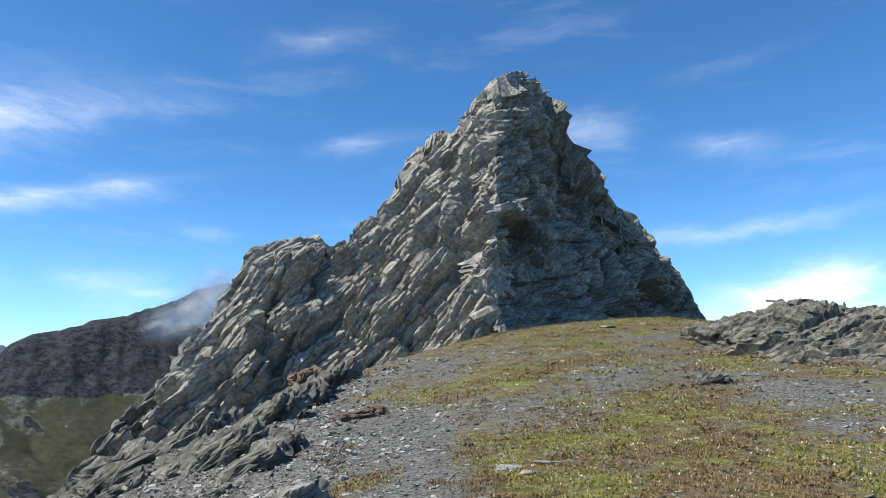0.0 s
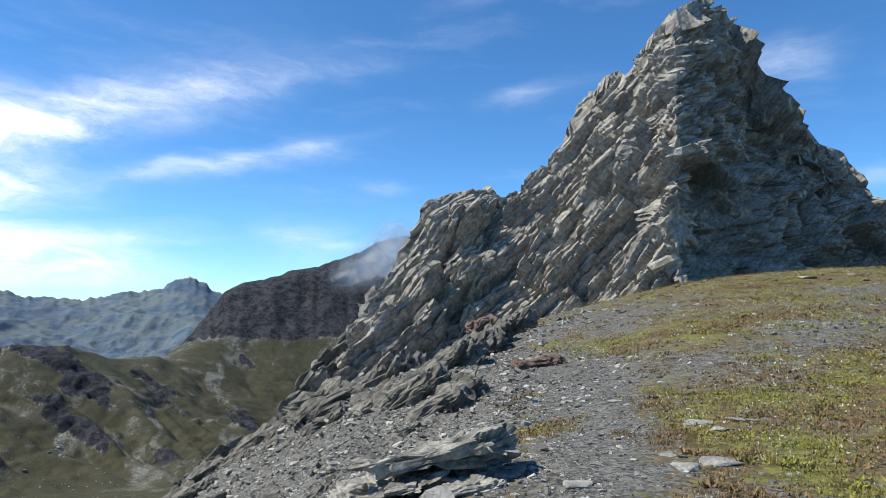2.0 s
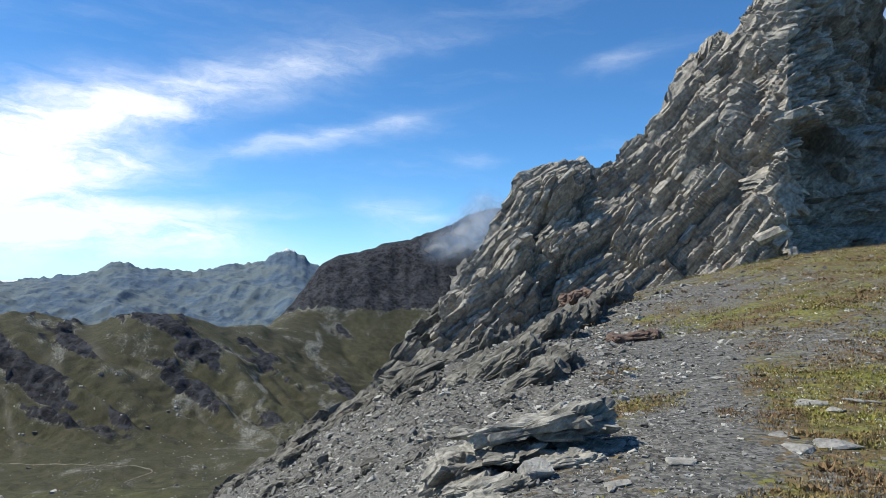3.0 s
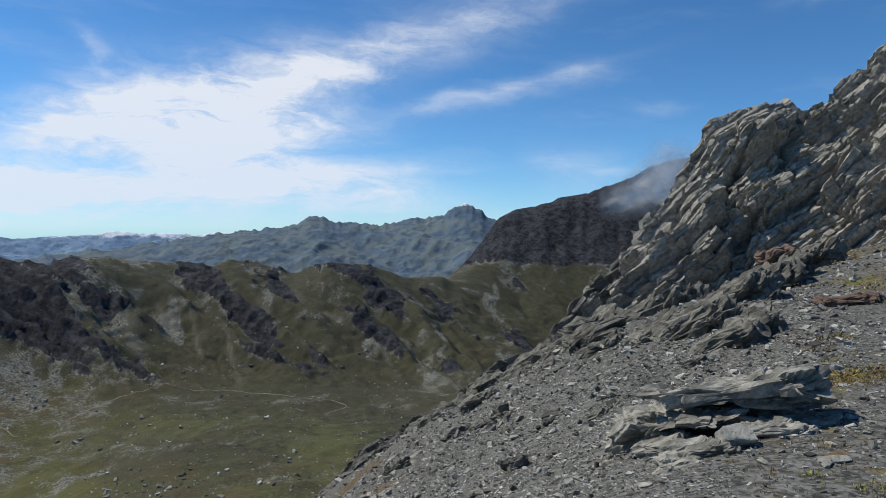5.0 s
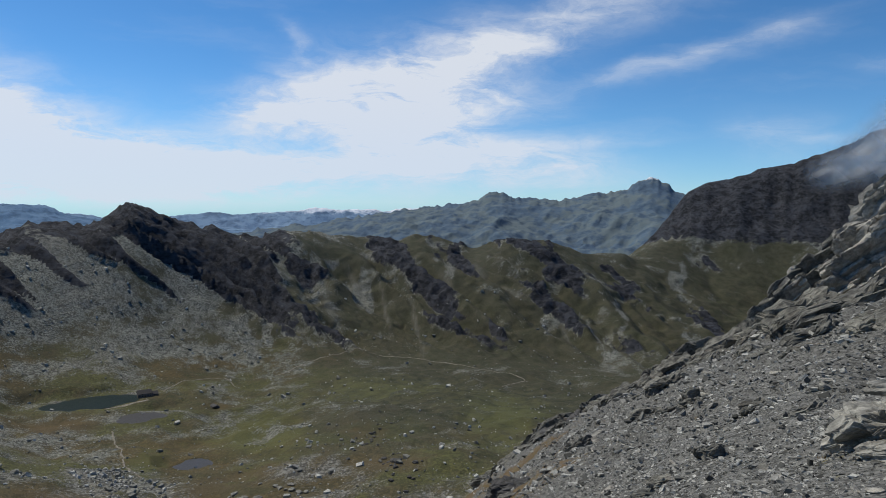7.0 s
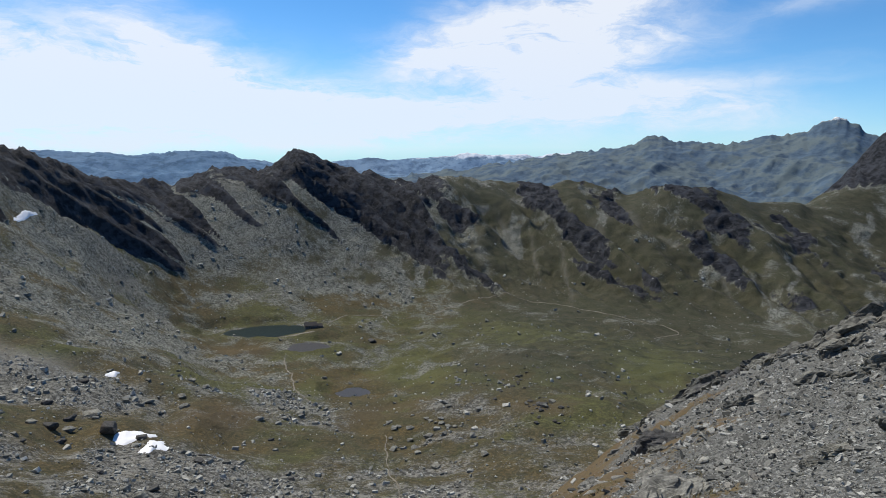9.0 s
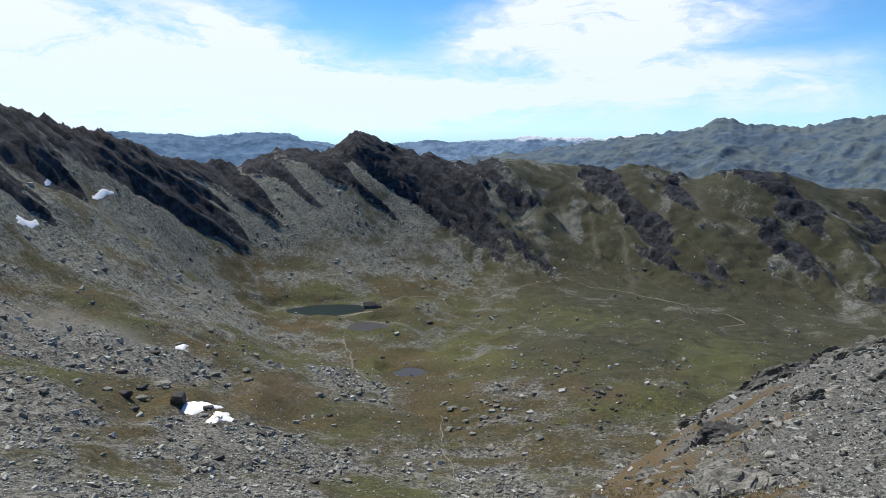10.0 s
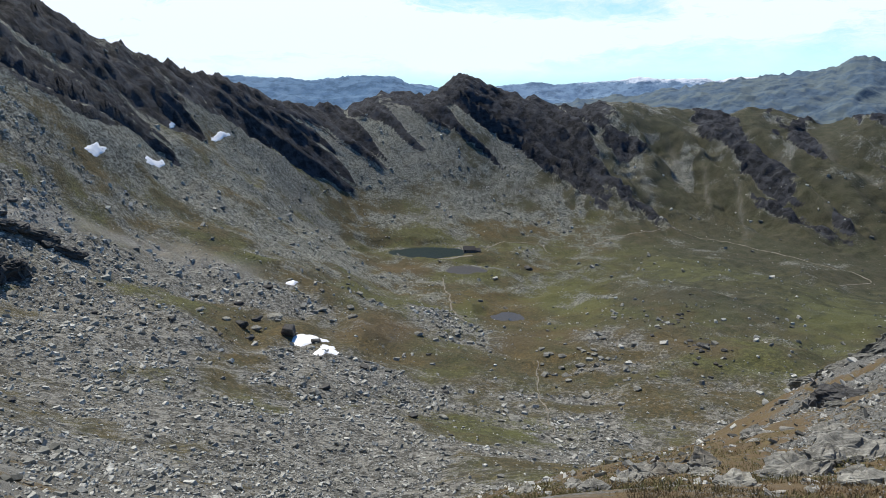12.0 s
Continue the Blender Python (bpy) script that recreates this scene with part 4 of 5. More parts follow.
def make_crag():
    az, p, nrm = crag_points()
    ob = tagged(new("rock_crag", grid_mesh("rock_crag", p[..., 0], p[..., 1], p[..., 2], SCHIST, smooth=False)),
                "jagged grey-green crag of tilted schist layers", "rock")
    ob.data.materials.append(OUTROCK)
    # The lower spine's shaded side is painted in with the darker rock.
    aj, ai = np.meshgrid(az[:-1], np.arange(p.shape[0] - 1))
    dark_ = (aj + 3.0 * vnoise(aj / 1.6, ai / 22.0, 0, 231) > 25.5).reshape(-1)
    ob.data.polygons.foreach_set("material_index", dark_.astype(np.int32))
    plates = [plate_mesh("slab", 700 + k, SCHIST, 0.16 + 0.08 * (k % 4), 0.34) for k in range(10)]
    rnd = random.Random(77)
    for _ in range(290):
        i, j = rnd.randint(12, 218), rnd.randint(20, p.shape[1] - 60)
        if az[j] > 30 and rnd.random() < 0.5:
            continue
        size = rnd.choice((0.5, 0.7, 0.9, 1.2, 1.6)) * rnd.uniform(0.8, 1.2)
        size = min(size, 0.9) if i > 194 else size
        dark = az[j] < -8
        normal = (rnd.gauss(0.3, 0.4), rnd.gauss(-0.4, 0.3), 0.8) if dark else (DIP[0] + rnd.gauss(0, 0.22), DIP[1] + rnd.gauss(0, 0.25), DIP[2])
        part = new("slab", plates[rnd.randrange(10)])
        spot = Vector(p[i, j]) + Vector(nrm[i, j]) * size * -0.06
        part.matrix_world = Matrix.Translation(spot) @ basis(normal, STRIKE if not dark else (1, rnd.gauss(0, 0.5), 0)).to_4x4() @ Matrix.Diagonal((size, size * rnd.uniform(0.6, 1.1), size * rnd.uniform(0.6, 1.1), 1))
        part.parent = ob
    # broken slabs that cap the summit
    for _ in range(16):
        j = int(np.argmin(np.abs(az - rnd.uniform(-10.4, -4.6))))
        size = rnd.uniform(0.6, 1.2)
        part = new("slab", plates[rnd.randrange(10)])
        part.matrix_world = Matrix.Translation(Vector(p[rnd.randint(226, 237), j])) @ basis((-0.35 + rnd.gauss(0, 0.2), rnd.gauss(0, 0.2), 0.9), (1, 0.1, 0.3)).to_4x4() @ Matrix.Diagonal((size, size * 0.8, size * 1.2, 1))
        part.parent = ob
    # the little spike on the flat-topped knob
    j = int(np.argmin(np.abs(az - 10.3)))
    part = new("spike", plates[3])
    part.matrix_world = Matrix.Translation(Vector(p[233, j]) + Vector((0, 0, 0.05))) @ pose(0, 0, 0, 12, 55, 30) @ Matrix.Diagonal((1.2, 1.0, 1.4, 1))
    part.parent = ob
    return ob


crag = make_crag()


# ---- loose stones ----
def stone_shapes(count, flat, seed):
    """A few angular stones: hulls of random points, flattened."""
    rnd = random.Random(seed)
    shapes = []
    for _ in range(count):
        bm = bmesh.new()
        for k in range(9):
            c = (1 if k & 1 else -1, 1 if k & 2 else -1, 1 if k & 4 else -1)
            bm.verts.new((c[0] * rnd.uniform(0.25, 0.55), c[1] * rnd.uniform(0.12, 0.34), c[2] * flat * rnd.uniform(0.5, 1.0)))
        hull = bmesh.ops.convex_hull(bm, input=bm.verts)
        bmesh.ops.delete(bm, geom=list({g for g in hull["geom_interior"] + hull["geom_unused"] if isinstance(g, bmesh.types.BMVert)}), context="VERTS")
        bmesh.ops.triangulate(bm, faces=bm.faces)
        bm.verts.index_update()
        shapes.append((np.array([v.co[:] for v in bm.verts]), np.array([[v.index for v in f.verts] for f in bm.faces])))
        bm.free()
    return shapes


def joined(name, shapes, x, y, z, size, tilt, mat, seed):
    """Many stones in one mesh, each turned its own way."""
    rng = np.random.default_rng(seed)
    kind = rng.integers(0, len(shapes), len(x))
    verts, faces, base = [], [], 0
    for k, (co, tri) in enumerate(shapes):
        pick = np.nonzero(kind == k)[0]
        m = len(pick)
        if not m:
            continue
        yaw, lean, to = rng.uniform(0, 6.283, m), rng.normal(0, tilt, m), rng.uniform(0, 6.283, m)
        c, s_ = np.cos(yaw)[:, None], np.sin(yaw)[:, None]
        px, py, pz = co[:, 0] * c - co[:, 1] * s_, co[:, 0] * s_ + co[:, 1] * c, np.repeat(co[None, :, 2], m, 0)
        ax, ay = np.cos(to)[:, None], np.sin(to)[:, None]
        q = px * ax + py * ay
        cl, sl = np.cos(lean)[:, None], np.sin(lean)[:, None]
        dq = q * cl - pz * sl - q
        pz = q * sl + pz * cl
        px, py = px + dq * ax, py + dq * ay
        sz = size[pick][:, None]
        verts.append(np.stack([px * sz + x[pick][:, None], py * sz + y[pick][:, None], pz * sz + z[pick][:, None]], -1).reshape(-1, 3))
        faces.append((tri[None] + (np.arange(m) * len(co))[:, None, None] + base).reshape(-1, 3))
        base += m * len(co)
    verts, faces = np.vstack(verts), np.vstack(faces)
    me = bpy.data.meshes.new(name)
    me.vertices.add(len(verts))
    me.vertices.foreach_set("co", verts.reshape(-1).astype(np.float32))
    me.loops.add(len(faces) * 3)
    me.loops.foreach_set("vertex_index", faces.reshape(-1).astype(np.int32))
    me.polygons.add(len(faces))
    me.polygons.foreach_set("loop_start", np.arange(0, len(faces) * 3, 3, dtype=np.int32))
    me.polygons.foreach_set("use_smooth", np.zeros(len(faces), dtype=bool))
    me.update(calc_edges=True)
    me.materials.append(mat)
    return me


def stone_field(name, label, count, azs, ds, size, keep, flat, mat, seed, tilt=0.25, sink=0.15, tail=3.6):
    """Stones strewn over a stretch of the land, thinning out with distance."""
    rng = np.random.default_rng(seed)
    az = rng.uniform(azs[0], azs[1], count)
    d = np.exp(rng.uniform(math.log(ds[0]), math.log(ds[1]), count))
    x, y = -np.sin(np.radians(az)) * d, np.cos(np.radians(az)) * d
    z, green, rock = land(x, y)[:3]
    ok = rng.uniform(0, 1, count) < keep(az, d, green, rock)
    x, y, z, d = x[ok], y[ok], z[ok], d[ok]
    sz = size(d, np.minimum(rng.pareto(2.7, len(d)), tail) + 0.6)
    me = joined(name, stone_shapes(9, flat, seed), x, y, z + sz * flat * sink, sz, tilt, mat, seed + 1)
    return tagged(new(name, me), label, "stones", kind="stuff")


def stony_material(name, dark, light, size, power=2.2):
    """Loose stones, each of its own grey."""
    mat, n = material(name)
    place = n.node("ShaderNodeNewGeometry")
    own = n.node("ShaderNodeNewGeometry", {}, "Random Per Island")
    grain = n.noise(place, 9.0 / size, 5, 0.65)
    base = n.mix(n.math("POWER", own, power), dark, light)
    base = n.mix(n.ramp(grain, 0.3, 0.7, 0.0, 0.55), base, tuple(c * 0.55 for c in dark[:3]) + (1,))
    finish(n, base, 0.9, grain, 0.5, 0.05 * size)
    return mat


GRAVEL = stony_material("gravel", (0.065, 0.065, 0.058, 1), (0.58, 0.572, 0.52, 1), 0.3, 1.5)
SCREE = stony_material("scree_stone", (0.14, 0.14, 0.122, 1), (0.66, 0.652, 0.59, 1), 4.0, 1.25)

stone_field("gravel", "loose grey schist gravel and plates on the shoulder", 62000, (-38, 50), (3.6, 36),
            lambda d, r: np.minimum(d * 0.0036 * r, 0.30), lambda a, d, g, k: np.where(g < 0.35, 1.0, 0.2) * (0.5 + 0.5 * step(-2, 12, a)), 0.13, GRAVEL, 301, 0.45, 0.5, 2.0)
stone_field("slope_stones", "grey angular stones on the steep stony slope", 42000, (6, 64), (6, 76),
            lambda d, r: np.minimum(d * 0.0043 * r, 1.1), lambda a, d, g, k: np.where(g < 0.5, 0.5, 0.05), 0.16, GRAVEL, 311, 0.75, 0.5, 3.0)
stone_field("scree", "grey boulders and scree strewn over the basin", 72000, (42, 120), (75, 480),
            lambda d, r: np.minimum(d * 0.0027 * r, 4.0), lambda a, d, g, k: np.where(g < 0.42, 0.85, 0.07) * (0.35 + 0.65 * (vnoise(a / 1.6, np.log(d) * 12, 0, 325) > -0.2)), 0.32, SCREE, 321, 0.4, 0.4)
stone_field("ridge_scree", "pale boulders below the long ridge", 14000, (40, 120), (380, 1050),
            lambda d, r: np.minimum(d * 0.0019 * r, 5.0), lambda a, d, g, k: np.where(g < 0.4, 0.8, 0.15) * (1 - k), 0.35, SCREE, 331, 0.4, 0.35)

stone_field("near_scree", "grey angular stones on the steep scree below the shoulder", 46000, (56, 122), (7, 100),
            lambda d, r: np.minimum(d * 0.0050 * r, 1.6), lambda a, d, g, k: np.where(g < 0.5, 0.45, 0.06), 0.26, SCREE, 341, 0.5, 0.4, 3.2)

# ---- turf and flowers on the shoulder ----
def tuft_field(name, label, count, azs, ds, height, want, mat, seed, blades=5, broad=0.2, spread=0.0):
    """Small clumps of leaning blades where the turf is."""
    rng = np.random.default_rng(seed)
    az = rng.uniform(azs[0], azs[1], count)
    d = np.exp(rng.uniform(math.log(ds[0]), math.log(ds[1]), count))
    x, y = -np.sin(np.radians(az)) * d, np.cos(np.radians(az)) * d
    z, green, rock = land(x, y)[:3]
    lump = fbm(x / 0.9, y / 0.9, 0, 3, 405)
    ok = green + 0.35 * lump + rng.normal(0, 0.08, count) > want
    x, y, z, d = x[ok], y[ok], z[ok], d[ok]
    m = len(x)
    h = height * (0.6 + 0.5 * np.minimum(d / 9, 2.2)) * rng.lognormal(0.0, 0.45, m)
    x, y, z, h = (np.repeat(v, blades) for v in (x, y, z, h))
    k = m * blades
    turn, out = rng.uniform(0, 6.283, k), rng.uniform(0.2, 1.5, k)
    cx, cy = x + np.cos(turn) * h * 0.5 * out, y + np.sin(turn) * h * 0.5 * out
    side = turn + 1.5708 + rng.normal(0, 0.5, k)
    gap = spread * np.repeat(np.minimum(d / 12, 2.0) * rng.uniform(0.4, 1.4, m), blades)
    off, way_ = np.sqrt(rng.uniform(0, 1, k)), rng.uniform(0, 6.283, k)
    cx, cy = cx + np.cos(way_) * off * gap * 1.5, cy + np.sin(way_) * off * gap
    z = z + np.where(gap > 0, 0.36 * gap * (1 - off ** 2), 0.0)
    wide = h * broad
    a = np.stack([cx + np.cos(side) * wide, cy + np.sin(side) * wide, z - 0.02], -1)
    b = np.stack([cx - np.cos(side) * wide, cy - np.sin(side) * wide, z - 0.02], -1)
    t = np.stack([cx + np.cos(turn) * h * out * 0.9, cy + np.sin(turn) * h * out * 0.9, z + h * rng.uniform(0.3, 1.0, k) * (1.1 - 0.6 * out).clip(0.25)], -1)
    verts = np.stack([a, b, t], 1).reshape(-1, 3)
    me = bpy.data.meshes.new(name)
    me.vertices.add(k * 3)
    me.vertices.foreach_set("co", verts.reshape(-1).astype(np.float32))
    me.loops.add(k * 3)
    me.loops.foreach_set("vertex_index", np.arange(k * 3, dtype=np.int32))
    me.polygons.add(k)
    me.polygons.foreach_set("loop_start", np.arange(0, k * 3, 3, dtype=np.int32))
    me.update(calc_edges=True)
    me.materials.append(mat)
    return tagged(new(name, me), label, "grass", kind="stuff")


def leaf_material(name, shades):
    mat, n = material(name)
    place = n.node("ShaderNodeNewGeometry")
    own = n.node("ShaderNodeNewGeometry", {}, "Random Per Island")
    patch = n.noise(place, 0.42, 5, 0.65)
    base = n.mix(own, shades[0], shades[1])
    base = n.mix(n.ramp(patch, 0.40, 0.54), base, n.mix(own, shades[2], shades[3]))
    finish(n, base, 0.8)
    return mat


TURF = leaf_material("turf_blades", ((0.11, 0.125, 0.022, 1), (0.30, 0.29, 0.055, 1), (0.11, 0.066, 0.030, 1), (0.23, 0.155, 0.075, 1)))
PETALS = leaf_material("pale_flowers", ((0.6, 0.6, 0.48, 1), (0.75, 0.74, 0.62, 1), (0.5, 0.5, 0.32, 1), (0.65, 0.6, 0.36, 1)))
tuft_field("grass", "short yellow-green and rusty alpine turf", 46000, (-40, 10), (3.5, 44), 0.021, 0.40, TURF, 411, 4, 0.24)
CLUMPS = leaf_material("clump_blades", ((0.14, 0.15, 0.03, 1), (0.33, 0.31, 0.07, 1), (0.13, 0.078, 0.038, 1), (0.26, 0.18, 0.09, 1)))
tuft_field("grass_clumps", "low clumps of yellow-green and brown alpine plants", 11000, (-40, 10), (4, 44), 0.020, 0.46, CLUMPS, 431, 22, 0.36, 0.15)
DRY = leaf_material("dry_turf_blades", ((0.12, 0.08, 0.04, 1), (0.22, 0.155, 0.08, 1), (0.08, 0.085, 0.03, 1), (0.17, 0.145, 0.06, 1)))
tuft_field("grass_edge", "dry brown turf at the edge of the drop", 52000, (9, 92), (4, 26), 0.019, 0.46, DRY, 413, 6, 0.13)
tuft_field("dry_clumps", "low brown clumps of dry grass at the edge of the drop", 6500, (12, 92), (4, 17), 0.02, 0.5, DRY, 433, 18, 0.16, 0.10)
tuft_field("flowers", "small pale flowers dotted in the turf", 20000, (-38, 6), (5, 40), 0.011, 0.55, PETALS, 417, 2, 0.7, 0.05)


# ---- single rocks ----
def rock_mesh(name, seed, mat, flat=0.6):
    """An angular boulder about 1 m across: a hull with chipped edges."""
    rnd = random.Random(seed)
    bm = bmesh.new()
    for _ in range(20):
        v = Vector((rnd.uniform(-1, 1), rnd.uniform(-1, 1), rnd.uniform(-1, 1)))
        v = (v / max(abs(v.x), abs(v.y), abs(v.z))).lerp(v.normalized(), 0.65) * rnd.uniform(0.75, 1.1)
        bm.verts.new((v.x * 0.52 + v.z * 0.08, v.y * 0.42, v.z * 0.5 * flat))
    hull = bmesh.ops.convex_hull(bm, input=bm.verts)
    bmesh.ops.delete(bm, geom=list({g for g in hull["geom_interior"] + hull["geom_unused"] if isinstance(g, bmesh.types.BMVert)}), context="VERTS")
    bmesh.ops.dissolve_limit(bm, angle_limit=radians(14), verts=bm.verts, edges=bm.edges)
    bmesh.ops.bevel(bm, geom=bm.edges, offset=0.025, segments=1, affect="EDGES")
    bmesh.ops.triangulate(bm, faces=bm.faces)
    bmesh.ops.subdivide_edges(bm, edges=[e for e in bm.edges if e.calc_length() > 0.22], cuts=1, use_grid_fill=True)
    for v in bm.verts:
        v.co += v.co.normalized() * 0.03 * noise.noise(v.co * 6 + Vector((seed % 97, 0, 0)))
    me = bpy.data.meshes.new(name)
    bm.to_mesh(me)
    bm.free()
    me.materials.append(mat)
    return me


def mass_mesh(name, seed, mat, dims, hollow=None, normal=(-0.45, -0.1, 0.9), res=52):
    """A body of broken, layered rock about 1 m across; hollow is a place where it is undercut."""
    u, v = np.meshgrid(np.linspace(0, 2 * np.pi, res, endpoint=False), np.linspace(-math.pi / 2, math.pi / 2, res // 2))
    def soft(a):
        return np.sign(a) * np.abs(a) ** 0.5
    d = np.stack([soft(np.cos(v)) * soft(np.cos(u)), soft(np.cos(v)) * soft(np.sin(u)), soft(np.sin(v))], -1)
    p = d * (np.array(dims) / 2)
    q = p + seed * 1.37
    out = 0.22 * strata(q, normal, (1, 0.2, 0.4), 0.16, 0.6, seed, 0.3, 0.25, 0.6) + 0.10 * strata(q, normal, (1, 0.2, 0.4), 0.06, 0.28, seed + 40, 0.3, 0.4, 0.6) + 0.08 * fbm(q[..., 0] * 2.2, q[..., 1] * 2.2, q[..., 2] * 2.2, 3, seed)
    out = out * step(0.0, 0.2, np.cos(v))
    if hollow:
        out = out - hollow[4] * np.exp(-((p[..., 0] - hollow[0]) / hollow[3]) ** 2 - ((p[..., 2] - hollow[2]) / 0.10) ** 2) * (p[..., 1] < hollow[1]) * step(0.1, 0.4, np.cos(v))
    p = p + d / np.linalg.norm(d, axis=-1, keepdims=True) * out[..., None] * np.array([1, 1, 0.75])
    return grid_mesh(name, p[..., 0], p[..., 1], p[..., 2], mat, wrap=True, smooth=False)


def put_mass(name, label, az, d, size, seed, mat, dims=(1.1, 0.8, 0.5), lean=0.0, tip=0.0, turn=0.0, lift=0.0, group="", hollow=None, res=52):
    x, y = at_az(az, d)
    ob = new(name, mass_mesh(name, seed, mat, dims, hollow, res=res))
    ob.matrix_world = pose(x, y, on_ground(x, y) + lift * size, lean, tip, turn) @ Matrix.Scale(size, 4)
    return tagged(ob, label, "rock", group)


def put_rock(name, label, az, d, size, seed, mat, flat=0.6, turn=0.0, lean=0.0, sink=0.3, group=""):
    x, y = at_az(az, d)
    ob = new(name, rock_mesh(name, seed, mat, flat))
    ob.matrix_world = pose(x, y, on_ground(x, y) + size * flat * (0.5 - sink), lean, 0, turn) @ Matrix.Scale(size, 4)
    return tagged(ob, label, "rock", group)


STONE = rock_material("edge_stone", (0.40, 0.39, 0.35, 1), (0.13, 0.127, 0.113, 1), (0.2, 0.17, 0.13, 1), 0.5, 0.6, 4.0)
DARK = rock_material("dark_rock", (0.13, 0.127, 0.122, 1), (0.05, 0.049, 0.047, 1), (0.11, 0.085, 0.07, 1), 2.5)
RUST = rock_material("rusty_rock", (0.26, 0.19, 0.15, 1), (0.13, 0.085, 0.065, 1), (0.20, 0.11, 0.08, 1))
LEDGE = rock_material("ledge_rock", (0.50, 0.49, 0.44, 1), (0.17, 0.166, 0.148, 1), (0.17, 0.13, 0.095, 1), 0.6, 0.6, 3.5)
PALE = rock_material("pale_stone", (0.46, 0.455, 0.42, 1), (0.24, 0.238, 0.22, 1), (0.32, 0.29, 0.24, 1), 0.6)

# ledge of stacked slabs beside the path, hollow underneath
def make_ledge():
    root = put_mass("rock_ledge", "low ledge of broken grey schist with a dark hollow beneath", 18.3, 7.8, 1.05, 71, LEDGE, (1.3, 0.8, 0.36), 6, -12, 6, 0.0, "", None, 110)
    inv = root.matrix_world.inverted()
    for az, d, size, dims, lift, turn, lean, tip, seed in ((15.2, 7.35, 1.15, (1.35, 0.75, 0.19), 0.35, 6, -4, -13, 3), (17.8, 7.1, 0.8, (1.2, 0.8, 0.16), 0.17, -10, 2, -17, 5), (13.4, 8.0, 0.8, (1.1, 0.5, 0.5), 0.12, 14, 6, -12, 7),
                                                   (19.8, 6.9, 0.6, (1.2, 0.8, 0.2), 0.03, -16, 6, -20, 9), (16.2, 7.95, 0.9, (1.1, 0.4, 0.5), 0.10, -6, 6, -16, 11), (12.0, 6.75, 0.45, (1.2, 0.8, 0.13), 0.03, 20, 4, -8, 13), (10.6, 7.2, 0.5, (1.3, 0.7, 0.12), 0.03, 8, 5, -6, 15),
                                                   (17.4, 6.35, 0.55, (1.3, 0.7, 0.18), 0.03, -4, 5, -16, 17), (18.8, 6.1, 0.34, (1.2, 0.8, 0.25), 0.0, 30, 3, -8, 19)):
        x, y = at_az(az, d)
        ob = new("slab", mass_mesh("slab", seed, LEDGE, dims, None, (-0.1, 0.1, 1.0), 72))
        ob.parent = root
        ob.matrix_basis = inv @ Matrix.Translation((x, y, on_ground(x, y) + lift)) @ pose(0, 0, 0, lean, tip, turn) @ Matrix.Diagonal((size, size, size, 1))
    return root


make_ledge()
put_rock("block", "pale angular block propped under the ledge", 14.9, 6.35, 0.34, 901, PALE, 0.75, 20, 18, 0.25)
put_mass("rusty_rock", "low red-brown weathered rock in the gravel", 6.6, 18.4, 1.15, 81, RUST, (1.2, 0.7, 0.26), 4, -6, 12, 0.02)
put_mass("rusty_block", "orange-stained block standing on the rocky slope", 11.0, 33.0, 1.7, 83, RUST, (1.0, 0.7, 0.7), 10, -20, 40, 0.2)
put_mass("dark_boulder", "dark broken boulder at the edge of the drop", 46.4, 27.0, 1.9, 85, DARK, (1.2, 0.8, 0.45), 6, -14, 20, 0.1)
put_mass("dark_slab", "dark tilted slab lying in the turf", -21.0, 18.4, 0.95, 73, OUTROCK, (1.2, 0.6, 0.22), 6, -12, 10, 0.03)
put_mass("dark_slab", "short dark slab beside a grass clump", -22.8, 18.8, 0.6, 74, OUTROCK, (1.2, 0.7, 0.25), 4, 8, -14, 0.03)
for az, d, size, turn in ((3.8, 6.6, 0.36, 20), (-4.2, 7.4, 0.44, -10), (-6.6, 7.7, 0.50, 5), (-3.2, 8.0, 0.30, 40), (-5.4, 10.0, 0.55, 10), (-8.2, 10.4, 0.45, -20),
                          (-7.0, 9.6, 0.35, 60), (-9.3, 10.4, 0.3, 0), (8.6, 5.9, 0.3, 30), (0.5, 12.0, 0.3, 12), (-14.1, 33.5, 1.0, 0), (7.5, 9.5, 0.26, 5)):
    put_rock("flat_stone", "pale flat stone lying in gravel and turf", az, d, size * 0.85, 911 + int(d * 10), PALE, 0.16, turn, 0, 0.25, "flat stones on the shoulder")
